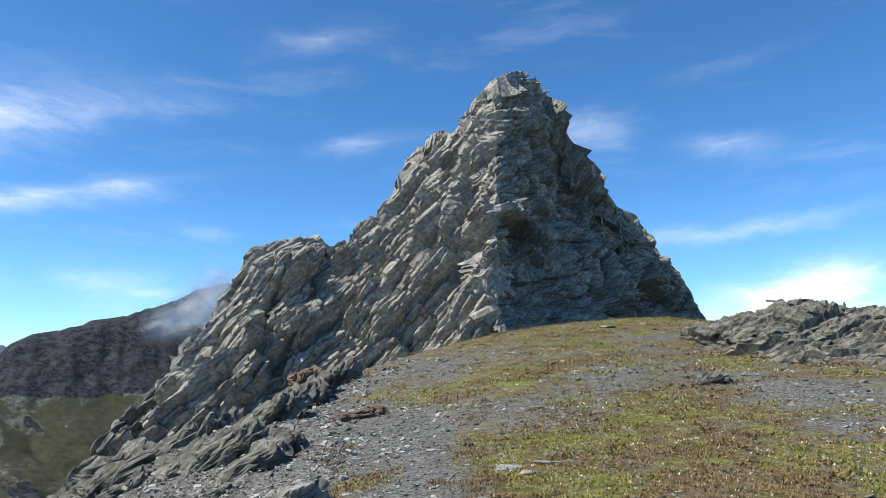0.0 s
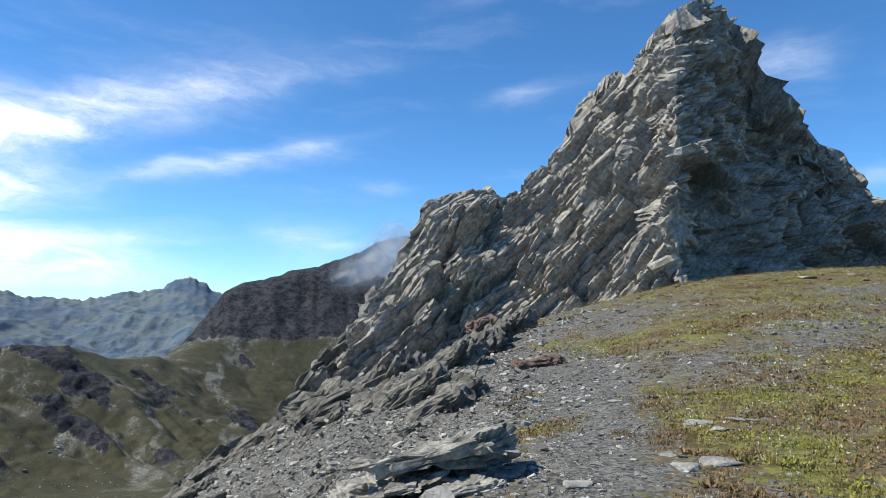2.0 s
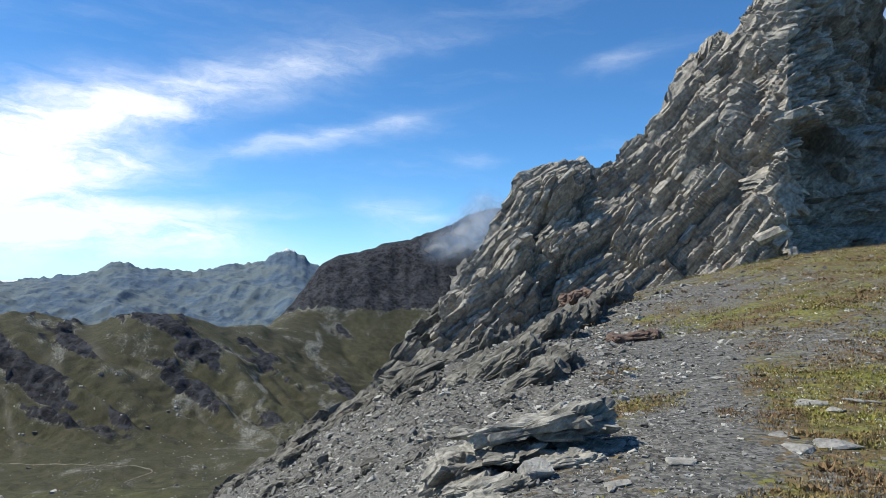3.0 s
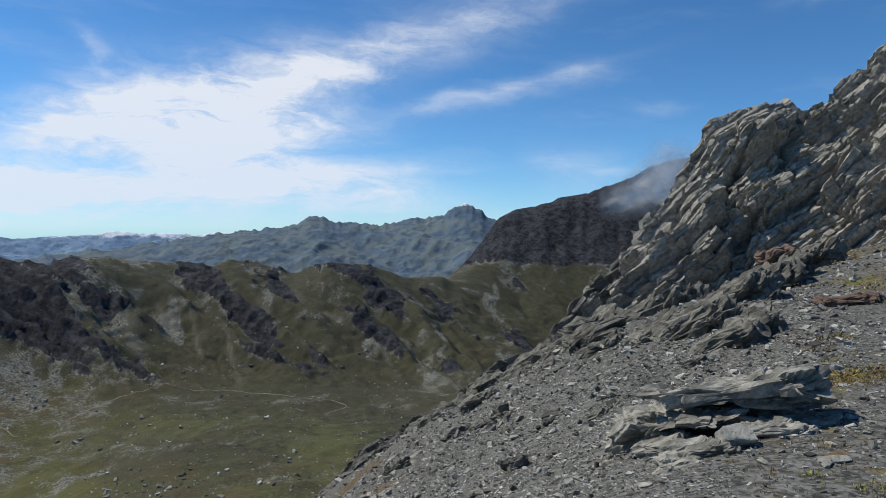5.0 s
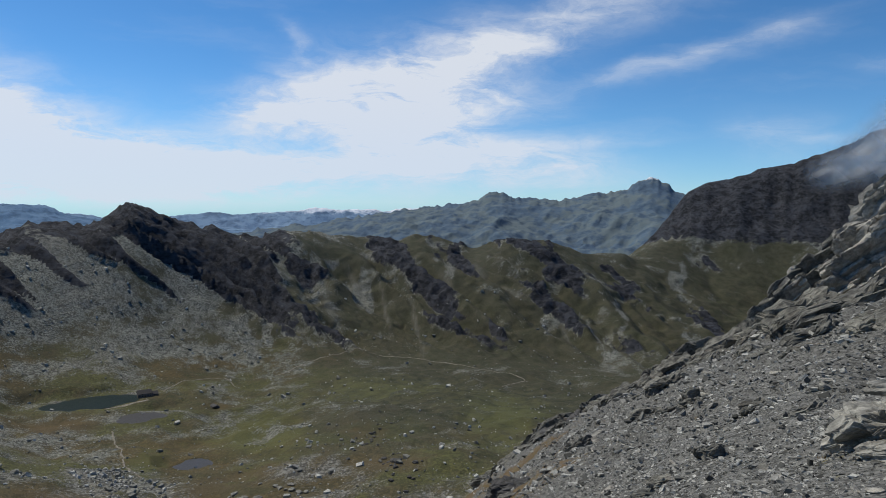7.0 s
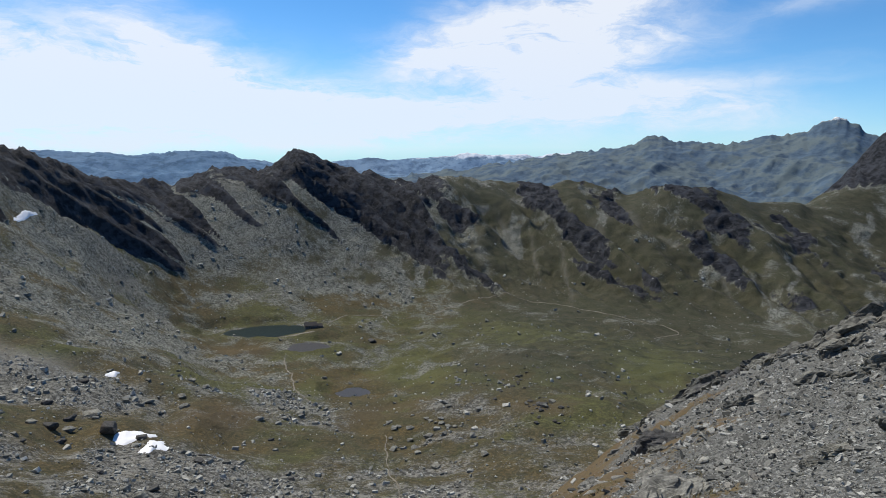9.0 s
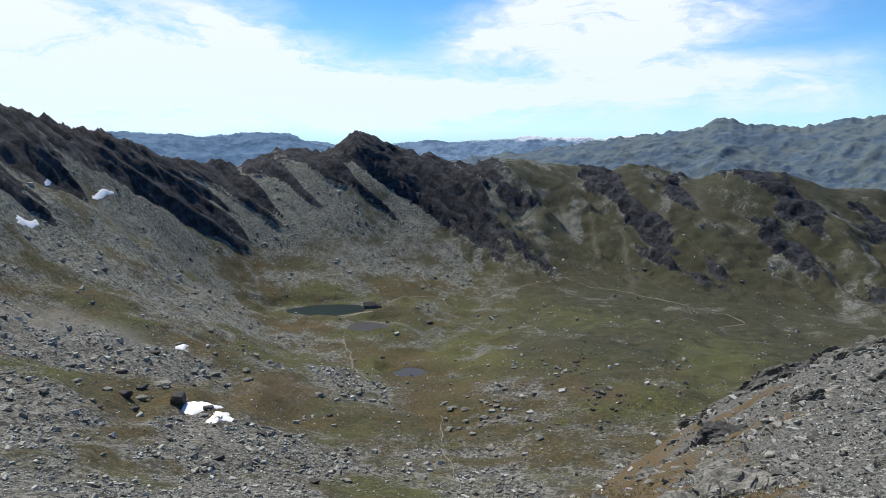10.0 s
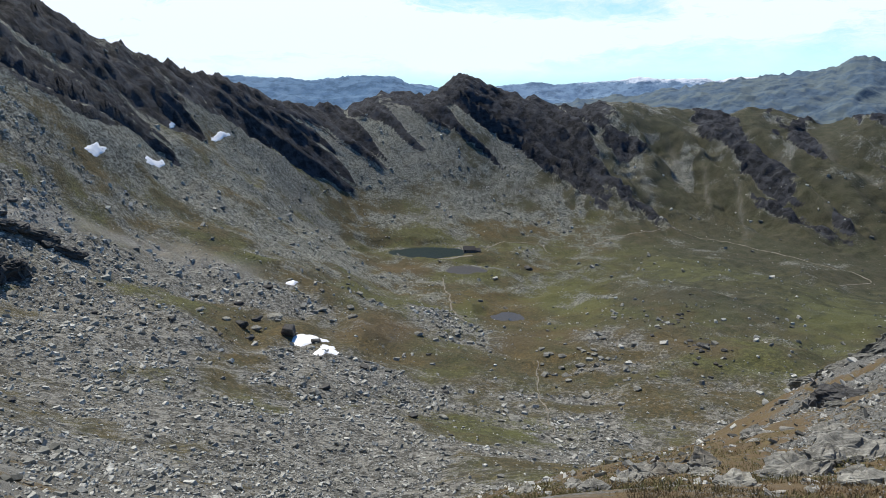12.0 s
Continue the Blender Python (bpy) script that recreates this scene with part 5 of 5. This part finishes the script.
# pieces of bedrock standing out of the stony slope
for az, d, size, turn in ((14.6, 14.2, 1.0, 10), (13.2, 15.0, 0.8, 30), (16.9, 17.6, 1.5, 10), (15.6, 16.6, 0.9, -20), (19.4, 18.5, 1.2, 15), (13.6, 21.5, 1.6, 0), (10.6, 26, 1.6, 12), (9.0, 30, 1.8, -8),
                          (12.2, 24.5, 1.8, 20), (18.5, 25.0, 2.2, -10), (22.0, 28.0, 2.6, 5), (25.0, 29.0, 2.0, 25), (28.6, 40.0, 3.2, 10), (29.8, 42.0, 2.6, -15), (24.0, 22.0, 1.1, 5), (27.5, 31.0, 1.5, 0),
                          (33.0, 44.0, 2.4, 20), (40.8, 56.0, 3.2, 0), (42.4, 57.0, 3.0, -20), (46.6, 60.0, 3.4, 12), (48.2, 61.0, 3.0, 3), (45.2, 58.0, 2.6, 31), (36.5, 47.0, 2.4, 5), (38.6, 52.0, 2.6, 15), (31, 36, 1.6, 0)):
    put_mass("bedrock", "tilted layers of dark schist standing out of the slope", az, d, size * 1.15, 950 + int(az * 10), OUTROCK, (1.2, 0.8, 0.5), 10, -32, turn * 1.5, 0.05, "bedrock on the stony slope", (0.2, 0.1, -0.05, 0.25, 0.3))
rnd = random.Random(37)
# Dark rock colours stand in for the shaded sides along this crest.
for k in range(44):
    az = 23.5 + 0.6 * k + rnd.uniform(-0.3, 0.3)
    d = float(np.interp(az, *np.array(CRAG_PLAN).T[[0, 1]])) - rnd.uniform(-1.5, 3.5)
    put_mass("edge_rock", "broken rock on the crest of the stony slope, its shaded side painted dark", az, d, rnd.uniform(1.3, 2.9), rnd.randint(1, 900), OUTROCK if k % 3 else DARK, (1.2, 0.9, 0.6), rnd.gauss(6, 8), rnd.gauss(-34, 10), rnd.gauss(0, 30), 0.16, "rocks along the crest", (0.2, 0.1, -0.05, 0.25, 0.3), 40)
rnd = random.Random(19)
for _ in range(30):
    az, d = rnd.uniform(13, 52), math.exp(rnd.uniform(math.log(9), math.log(44)))
    put_mass("bedrock", "tilted layers of dark schist standing out of the slope", az, d, d * rnd.uniform(0.025, 0.055), rnd.randint(1, 900), OUTROCK, (1.2, 0.8, 0.5), rnd.gauss(8, 6), rnd.gauss(-28, 8), rnd.gauss(0, 25), -0.03,
             "bedrock on the stony slope", (0.2, 0.1, -0.05, 0.25, 0.3), 40)
for az, d, size, turn in ((50.4, 8.6, 0.62, 10), (46.6, 12.0, 0.8, 20), (48.2, 11.4, 0.5, 70), (55.1, 6.0, 0.3, 0), (58.9, 10.4, 0.4, 30), (61.1, 10.3, 0.5, 80), (63.0, 9.6, 0.35, 10), (66.4, 6.4, 0.25, 20), (57.0, 10.6, 0.45, 120), (45.8, 6.4, 0.3, 10), (51.6, 8.8, 0.28, 40), (46.0, 7.8, 0.3, 0), (47.2, 15.8, 0.7, 24), (52.6, 18.5, 0.6, 15), (56.7, 9.4, 0.3, 25), (67.6, 10.2, 0.3, 10), (61.0, 10.6, 0.25, 0), (72.0, 11.0, 0.3, 30), (45.0, 12.0, 0.6, 8)):
    put_mass("edge_stone", "pale cracked slab at the edge of the drop", az, d, size * 1.1, 1000 + int(az * 10), STONE, (1.2, 0.9, 0.35), 14, -16, turn, 0.02, "slabs at the edge", None, 44)


STONES = [rock_mesh("loose_stone", 2000 + k, (STONE, LEDGE, SCHIST)[k % 3], 0.3 + 0.05 * (k % 4)) for k in range(9)]
rnd = random.Random(23)
for k in range(150):
    az, d = (rnd.uniform(8, 54), math.exp(rnd.uniform(math.log(5), math.log(26)))) if k < 110 else (rnd.uniform(-34, 10), math.exp(rnd.uniform(math.log(5), math.log(20))))
    x, y = at_az(az, d)
    size = d * rnd.uniform(0.010, 0.022) * (1 if k < 110 else 0.6)
    ob = new("loose_stone", STONES[k % 9])
    ob.matrix_world = pose(x, y, on_ground(x, y) + size * 0.1, rnd.gauss(0, 14), rnd.gauss(-8, 14), rnd.uniform(0, 360)) @ Matrix.Diagonal((size * 1.3, size, size, 1))
    tagged(ob, "angular grey stone lying loose on the stony slope" if k < 110 else "angular grey stone lying loose among gravel and turf", "stone", "loose stones")


# ---- the layered outcrop on the right ----
OUTCROP = [(-44, 22, 26, 1.8), (-39, 20.5, 26, 3.2), (-34, 20.5, 26, 3.4), (-31.2, 21, 26.5, 4.0), (-28, 21.5, 27, 4.3), (-26.9, 22, 27, 3.8), (-23.7, 23.5, 27, 2.6), (-21, 26, 28, 2.1), (-19.6, 27.5, 28.5, 1.9)]


def make_outcrop():
    az, p, nrm = fin(OUTCROP, 0.09, 130, 0.3, 2)
    X, Y, Z = p[..., 0], p[..., 1], p[..., 2]
    disp = 0.4 * facets(p, (-0.3, -0.1, 0.95), (1, 0, 0.3), (3.0, 2.2, 0.8), 251, 0.4, 0.4, 0.15) + 0.24 * facets(p, (-0.3, -0.1, 0.95), (1, 0.2, 0.3), (1.2, 0.9, 0.26), 253, 0.4, 0.5, 0.3) + 0.12 * facets(p, (-0.3, -0.1, 0.95), (1, 0.2, 0.3), (0.5, 0.4, 0.12), 254, 0.4, 0.5, 0.3) + 0.15 * fbm(X / 0.9, Y / 0.9, Z / 0.9, 4, 255) - 0.05
    p = p + nrm * disp[..., None]
    ob = tagged(new("rock_outcrop", grid_mesh("rock_outcrop", p[..., 0], p[..., 1], p[..., 2], OUTROCK, smooth=False)), "low grey outcrop of layered schist with loose slabs on top", "rock")
    plates = [plate_mesh("slab", 860 + k, OUTROCK, 0.06 + 0.025 * (k % 3), 0.34) for k in range(6)]
    rnd = random.Random(31)
    for k in range(150):
        i, j = (rnd.randint(112, 136), rnd.randint(50, p.shape[1] - 50)) if k < 22 else (rnd.randint(15, 112), rnd.randint(15, p.shape[1] - 30))
        size = rnd.uniform(0.2, 0.5) if k >= 22 else rnd.uniform(0.35, 0.75)
        part = new("slab", plates[k % 6])
        part.matrix_world = Matrix.Translation(Vector(p[i, j]) - Vector((0, 0, 0.01))) @ pose(0, 0, 0, rnd.gauss(8, 9), rnd.gauss(-20, 9) if k >= 22 else rnd.gauss(-4, 4), rnd.gauss(0, 25)) @ Matrix.Diagonal((size, size * 0.9, size, 1))
        part.parent = ob
    return ob


make_outcrop()


# ---- the basin: water, snow, tracks, hut, boulders ----
def water_material(name, colour):
    mat, n = material(name)
    place = n.node("ShaderNodeNewGeometry")
    finish(n, colour, 0.3, n.noise(place, 0.9, 3, 0.5), 0.4, 0.3, **{"Specular IOR Level": 0.15})
    return mat


def make_water(name, label, spec, mat):
    az, d, length, width, level = spec
    a = radians(az)
    cx, cy = at_az(az, d)
    bm = bmesh.new()
    ring = []
    for k in range(72):
        t = k / 72 * math.tau
        px, py = math.cos(t) * length * 1.12, math.sin(t) * width * 1.12
        ring.append(bm.verts.new((cx + px * math.cos(a) - py * math.sin(a), cy + px * math.sin(a) + py * math.cos(a), level - 0.35)))
    bm.faces.new(ring)
    me = bpy.data.meshes.new(name)
    bm.to_mesh(me)
    bm.free()
    me.materials.append(mat)
    return tagged(new(name, me), label, "water", kind="structure")


LAKE, POND = water_material("lake_water", (0.012, 0.022, 0.018, 1)), water_material("pond_water", (0.075, 0.070, 0.062, 1))
make_water("water_lake", "dark green mountain lake in the basin", WATERS[0], LAKE)
make_water("water_pond_1", "small blue-grey pond in the meadow", WATERS[1], POND)
make_water("water_pond_2", "small blue-grey pond among turf and stones", WATERS[2], POND)


def snow_material():
    mat, n = material("old_snow")
    place = n.node("ShaderNodeNewGeometry")
    soft = n.noise(place, 0.5, 4, 0.6)
    finish(n, n.mix(soft, (0.78, 0.79, 0.82, 1), (0.9, 0.9, 0.91, 1)), 0.7, soft, 0.3, 0.3)
    return mat


SNOW = snow_material()


def make_snow(az, d, wide, high, seed):
    """A thin ragged drift lying on the slope, as wide and high (degrees) as it is seen from the shoulder."""
    def seen(a_, d_):
        h = land(-np.sin(np.radians(a_)) * d_, np.cos(np.radians(a_)) * d_)[0]
        return float(np.mean(np.degrees(np.arctan2(h - EYE, d_))))
    span = np.linspace(-0.3, 0.3, 7)
    rise = (seen(az + span, d * 1.06) - seen(az + span, d * 0.94)) / (0.12 * d)
    side = seen(az + 0.8 + span, d + 0 * span) - seen(az - 0.8 + span, d + 0 * span)
    rise, side = max(rise, high / 60.0), side / 1.6
    t, r = np.meshgrid(np.linspace(0, 2 * np.pi, 64, endpoint=False), np.linspace(0, 1, 14))
    rag = 1 + 0.4 * fbm(np.cos(t) * 1.3 + seed, np.sin(t) * 1.3, 0, 4, seed, 0.55)
    da, de = np.cos(t) * r * rag * wide / 2, np.sin(t) * r * rag * high / 2
    a, far = np.radians(az + da), d + np.clip((de - side * da) / rise, -40, 40)
    x, y = -np.sin(a) * far, np.cos(a) * far
    z = land(x, y)[0] + 0.8 * (1 - r ** 4) - 0.1 * r
    me = grid_mesh("snow_patch", x, y, z, SNOW, wrap=True)
    return tagged(new("snow_patch", me), "ragged patch of old white snow lying on scree", "snow", "snow patches")


for k, spec in enumerate(((92.4, 299, 2.8, 0.8), (90.9, 286, 2.4, 1.0), (93.6, 410, 0.9, 0.4), (107.8, 495, 1.4, 0.9), (103.7, 561, 1.4, 0.9), (98.7, 696, 1.3, 0.6), (102.1, 639, 0.6, 0.3))):
    make_snow(*spec, 500 + k)


def make_track(name, label, width, stops):
    """A trodden path laid over the ground through the given places (azimuth, distance)."""
    pts = np.array([at_az(a, d) for a, d in stops])
    seg = np.concatenate([[0], np.cumsum(np.hypot(*np.diff(pts, axis=0).T))])
    s_ = np.arange(0, seg[-1], max(1.0, seg[-1] / 260))
    x, y = np.interp(s_, seg, pts[:, 0]), np.interp(s_, seg, pts[:, 1])
    for _ in range(12):
        x[1:-1], y[1:-1] = (x[:-2] + 2 * x[1:-1] + x[2:]) / 4, (y[:-2] + 2 * y[1:-1] + y[2:]) / 4
    wob = 1.2 * fbm(s_ / 18, 0 * s_, 0, 3, len(stops))
    dx, dy = np.gradient(x), np.gradient(y)
    ln = np.hypot(dx, dy)
    nx, ny = -dy / ln, dx / ln
    x, y = x + nx * wob, y + ny * wob
    half = width / 2 * (1 + 0.4 * fbm(s_ / 6, 0 * s_ + 3, 0, 3, 7))
    c = np.linspace(-1, 1, 5)[:, None]
    X, Y = x + nx * half * c, y + ny * half * c
    Z = land(X, Y)[0] + 0.35 * (1 - 0.8 * c ** 2)
    return tagged(new(name, grid_mesh(name, X, Y, Z, TRACK)), label, "path", kind="structure")


def track_material():
    mat, n = material("trodden_earth")
    place = n.node("ShaderNodeNewGeometry")
    g = n.noise(place, 0.5, 5, 0.65)
    finish(n, n.mix(n.ramp(g, 0.35, 0.65), (0.13, 0.115, 0.09, 1), (0.27, 0.245, 0.20, 1)), 0.95, g, 0.5, 0.3)
    return mat


TRACK = track_material()
make_track("path_hut", "pale trodden path leading away from the hut", 1.6, ((76.4, 735), (75.9, 751), (75.1, 770), (73.1, 795), (71.6, 801), (70.5, 770)))
make_track("path_slope", "pale path crossing the foot of the green slope", 1.7, ((67.5, 799), (66, 815), (63.5, 845), (61, 880), (58.8, 872), (55.6, 855), (52.7, 830), (49, 804), (45.6, 772), (47.8, 726)))
make_track("path_shore", "pale stony shore between the lake and the hut", 4.0, ((80.6, 690), (79.4, 694), (78.4, 702), (77.4, 706)))
make_track("path_pond", "narrow pale path through brown turf", 1.2, ((80.2, 610), (80, 595), (79.6, 525), (78.9, 445), (77.6, 420)))
make_track("path_scree", "narrow path winding up through stones", 0.6, ((71.4, 325), (71.2, 314), (70.8, 262), (70.2, 230), (69.0, 200)))


def box(bm, x0, x1, y0, y1, z0, z1):
    m = bmesh.ops.create_cube(bm, size=1.0, matrix=Matrix.Translation(((x0 + x1) / 2, (y0 + y1) / 2, (z0 + z1) / 2)) @ Matrix.Diagonal((x1 - x0, y1 - y0, z1 - z0, 1)))
    return m["verts"]


def part(name, bm, mat, parent, label=""):
    me = bpy.data.meshes.new(name)
    bm.to_mesh(me)
    bm.free()
    me.materials.append(mat)
    ob = new(name, me)
    ob.parent = parent
    return tagged(ob, label)


def plain(name, colour, rough=0.8, scale=3.0):
    mat, n = material(name)
    g = n.noise(n.node("ShaderNodeNewGeometry"), scale, 5, 0.6)
    finish(n, n.mix(n.ramp(g, 0.3, 0.7), tuple(c * 0.7 for c in colour[:3]) + (1,), colour), rough, g, 0.4, 0.05)
    return mat


def make_hut(az, d, turn):
    x, y = at_az(az, d)
    hut = tagged(new("mountain_hut"), "dark-roofed stone hut beside the lake", "hut")
    hut.matrix_world = pose(x, y, on_ground(x, y) - 0.4, 0, 0, turn)
    wall, roof, wood, glass = plain("hut_stone", (0.20, 0.19, 0.18, 1)), plain("hut_roof", (0.055, 0.05, 0.05, 1), 0.6), plain("hut_wood", (0.14, 0.09, 0.05, 1)), plain("hut_glass", (0.03, 0.035, 0.04, 1), 0.1)
    for x0, x1, depth, eave, ridge in ((-7, 6, 8, 4.2, 7.2), (6, 12, 6, 2.8, 4.8)):
        bm = bmesh.new()
        prof = [(-depth / 2, 0), (depth / 2, 0), (depth / 2, eave), (0, ridge - 0.3), (-depth / 2, eave)]
        ends = [[bm.verts.new((xx, py, pz)) for py, pz in prof] for xx in (x0, x1)]
        for i in range(5):
            bm.faces.new((ends[0][i], ends[1][i], ends[1][(i + 1) % 5], ends[0][(i + 1) % 5]))
        bm.faces.new(ends[0]), bm.faces.new(ends[1][::-1])
        part("wall", bm, wall, hut)
        for sgn in (-1, 1):
            bm = bmesh.new()
            edge, top = Vector((0, sgn * (depth / 2 + 0.6), eave - 0.35)), Vector((0, -sgn * 0.05, ridge))
            up = Vector((0, sgn * 0.1, 0.22))
            q = [[bm.verts.new((xx, *(p + o).yz)) for p, o in ((edge, Vector()), (top, Vector()), (top, up), (edge, up))] for xx in (x0 - 0.5, x1 + 0.3)]
            for i in range(4):
                bm.faces.new((q[0][i], q[1][i], q[1][(i + 1) % 4], q[0][(i + 1) % 4]))
            bm.faces.new(q[0][::-1]), bm.faces.new(q[1])
            part("roof", bm, roof, hut)
    for wx in (-5, -2.5, 2.5, 4.8, 8.5):
        for wz in ((1.3, 3.0) if wx < 6 else (1.2,)):
            bm = bmesh.new()
            yy = -4.06 if wx < 6 else -3.06
            box(bm, wx - 0.45, wx + 0.45, yy, yy + 0.1, wz, wz + 1.0)
            part("window", bm, glass, hut)
    bm = bmesh.new()
    box(bm, -0.5, 0.5, -4.07, -3.95, 0.35, 2.4)
    part("door", bm, wood, hut)
    bm = bmesh.new()
    box(bm, 3.2, 4.0, 0.3, 1.1, 5.4, 7.9)
    part("chimney", bm, wall, hut)
    return hut


make_hut(77.7, 722, 84)

for az, d, size, mat, flat, turn in ((94.3, 304, 9.5, DARK, 0.75, 0), (98.2, 307, 6.5, DARK, 0.7, 30), (99.4, 309, 5, BOULDER, 0.5, 50), (95.2, 336, 10, BOULDER, 0.45, 20), (91.3, 224, 5.5, DARK, 0.6, 10), (92.3, 216, 6, BOULDER, 0.5, 70),
                                     (93.4, 222, 5, BOULDER, 0.6, 15), (73.3, 222, 7, BOULDER, 0.4, 5), (79.8, 254, 4.5, DARK, 0.4, 0), (82.4, 353, 6, BOULDER, 0.4, 40), (72.4, 683, 12, DARK, 0.4, 0),
                                     (92.0, 295, 6, DARK, 0.5, 60), (88.6, 383, 6, BOULDER, 0.5, 0), (97, 312, 6, BOULDER, 0.5, 80), (66.6, 265, 5, BOULDER, 0.45, 10), (83, 205, 4, DARK, 0.5, 20), (87.5, 262, 5, DARK, 0.5, 44)):
    put_rock("boulder", "big grey boulder lying on the scree of the basin" if mat is BOULDER else "big dark boulder lying on the scree of the basin", az, d, size, 1100 + int(az * 7 + d), mat, flat, turn, 0, 0.3, "boulders in the basin")
BLOCKS = [rock_mesh("boulder", 2100 + k, (BOULDER, BOULDER, DARK)[k % 3], 0.5 + 0.06 * (k % 3)) for k in range(6)]
rnd = random.Random(29)
for k in range(70):
    az, d = rnd.uniform(78, 116), math.exp(rnd.uniform(math.log(90), math.log(430)))
    x, y = at_az(az, d)
    size = d * rnd.uniform(0.008, 0.016)
    ob = new("boulder", BLOCKS[k % 6])
    ob.matrix_world = pose(x, y, on_ground(x, y) + size * 0.12, rnd.gauss(0, 8), rnd.gauss(0, 8), rnd.uniform(0, 360)) @ Matrix.Diagonal((size * 1.2, size, size, 1))
    tagged(ob, "big dark boulder lying on the scree of the basin" if k % 3 == 2 else "big grey boulder lying on the scree of the basin", "rock", "boulders in the basin")
rnd = random.Random(5)
for az, d, count in ((58.9, 446, 10), (57.2, 334, 14), (56.0, 324, 8), (60.6, 400, 6), (58.0, 380, 5)):
    for _ in range(count):
        put_rock("dark_rock", "dark rock in a broken patch of meadow", az + rnd.gauss(0, 0.6), d * (1 + rnd.gauss(0, 0.05)), rnd.uniform(1.4, 4.2), rnd.randint(1, 9999), DARK, 0.5, rnd.uniform(0, 180), 0, 0.3, "dark rocks in the meadow")
for az, d, count in ((66.5, 322, 14), (69.2, 333, 10), (63.6, 305, 8), (62.5, 700, 6)):
    for _ in range(count):
        put_rock("pale_rock", "pale boulder in a band of rocks across the meadow", az + rnd.gauss(0, 1.0), d * (1 + rnd.gauss(0, 0.06)), rnd.uniform(2, 5.5), rnd.randint(1, 9999), BOULDER, 0.5, rnd.uniform(0, 180), 0, 0.25, "pale rocks in the meadow")
for az, el, size, dims, tip in ((114.6, -14.6, 13, (1.0, 0.8, 0.75), 4), (116.6, -14.2, 16, (1.2, 1.0, 0.8), 0), (110.9, -13.4, 12, (1.6, 0.7, 0.3), 24), (112.6, -12.0, 12, (1.6, 0.7, 0.35), 24), (114.4, -11.0, 12, (1.6, 0.8, 0.35), 20)):
    put_mass("dark_knoll", "dark jutting knoll of rock on the scree", az, seen_at(az, el), size, 1300 + int(az), DARK, dims, 0, tip, az, 0.1, "dark knolls")


# ---- a scrap of cloud on the cliff ----
def make_mist():
    mat, n = material("mist")
    place = n.node("ShaderNodeTexCoord", {}, "Object")
    r = n.vec("LENGTH", place, out=1)
    puff = n.noise(place, 1.3, 3, 0.5)
    dens = n.math("MULTIPLY", n.ramp(r, 0.0, 1.0, 1.0, 0.0), n.ramp(puff, 0.2, 0.8, 0.35, 1.0))
    clear = n.node("ShaderNodeBsdfTransparent")
    white = n.node("ShaderNodeBsdfTranslucent", {"Color": (0.93, 0.94, 0.95, 1)})
    white2 = n.node("ShaderNodeBsdfDiffuse", {"Color": (0.93, 0.94, 0.95, 1)})
    body = n.node("ShaderNodeMixShader", {0: 0.5, 1: white, 2: white2})
    shader = n.node("ShaderNodeMixShader", {0: n.math("MULTIPLY", dens, 0.85), 1: clear, 2: body})
    out = n.t.nodes.new("ShaderNodeOutputMaterial")
    n.put(shader, out.inputs[0])
    root = tagged(new("mist_cloud"), "thin scrap of white cloud clinging to the cliff", "cloud")
    x, y = at_az(20.6, 1440)
    root.location = (x, y, 95)
    for k, (az, d, el, wide, high, turn) in enumerate(((20.8, 1440, 3.6, 100, 62, -30), (19.6, 1420, 4.8, 100, 66, -35), (22.4, 1460, 2.8, 80, 50, -25), (18.4, 1430, 5.8, 90, 80, -40), (19.0, 1410, 3.4, 90, 70, -20), (17.6, 1400, 5.0, 90, 90, -30))):
        px, py = at_az(az, d)
        bm = bmesh.new()
        bmesh.ops.create_grid(bm, x_segments=16, y_segments=16, size=1.0)
        for v in bm.verts:
            v.co.z = 0.25 * noise.noise(Vector((v.co.x * 2, v.co.y * 2, k))) - 0.2 * v.co.length_squared
        sheet = part("wisp", bm, mat, root)
        sheet.matrix_basis = Matrix.Translation((-x, -y, -95)) @ pose(px, py, EYE + d * math.tan(radians(el)), 62, 0, az + 25) @ pose(0, 0, 0, 0, 0, -turn) @ Matrix.Diagonal((wide, high, 30, 1))
        sheet.visible_shadow = False
    return root


make_mist()
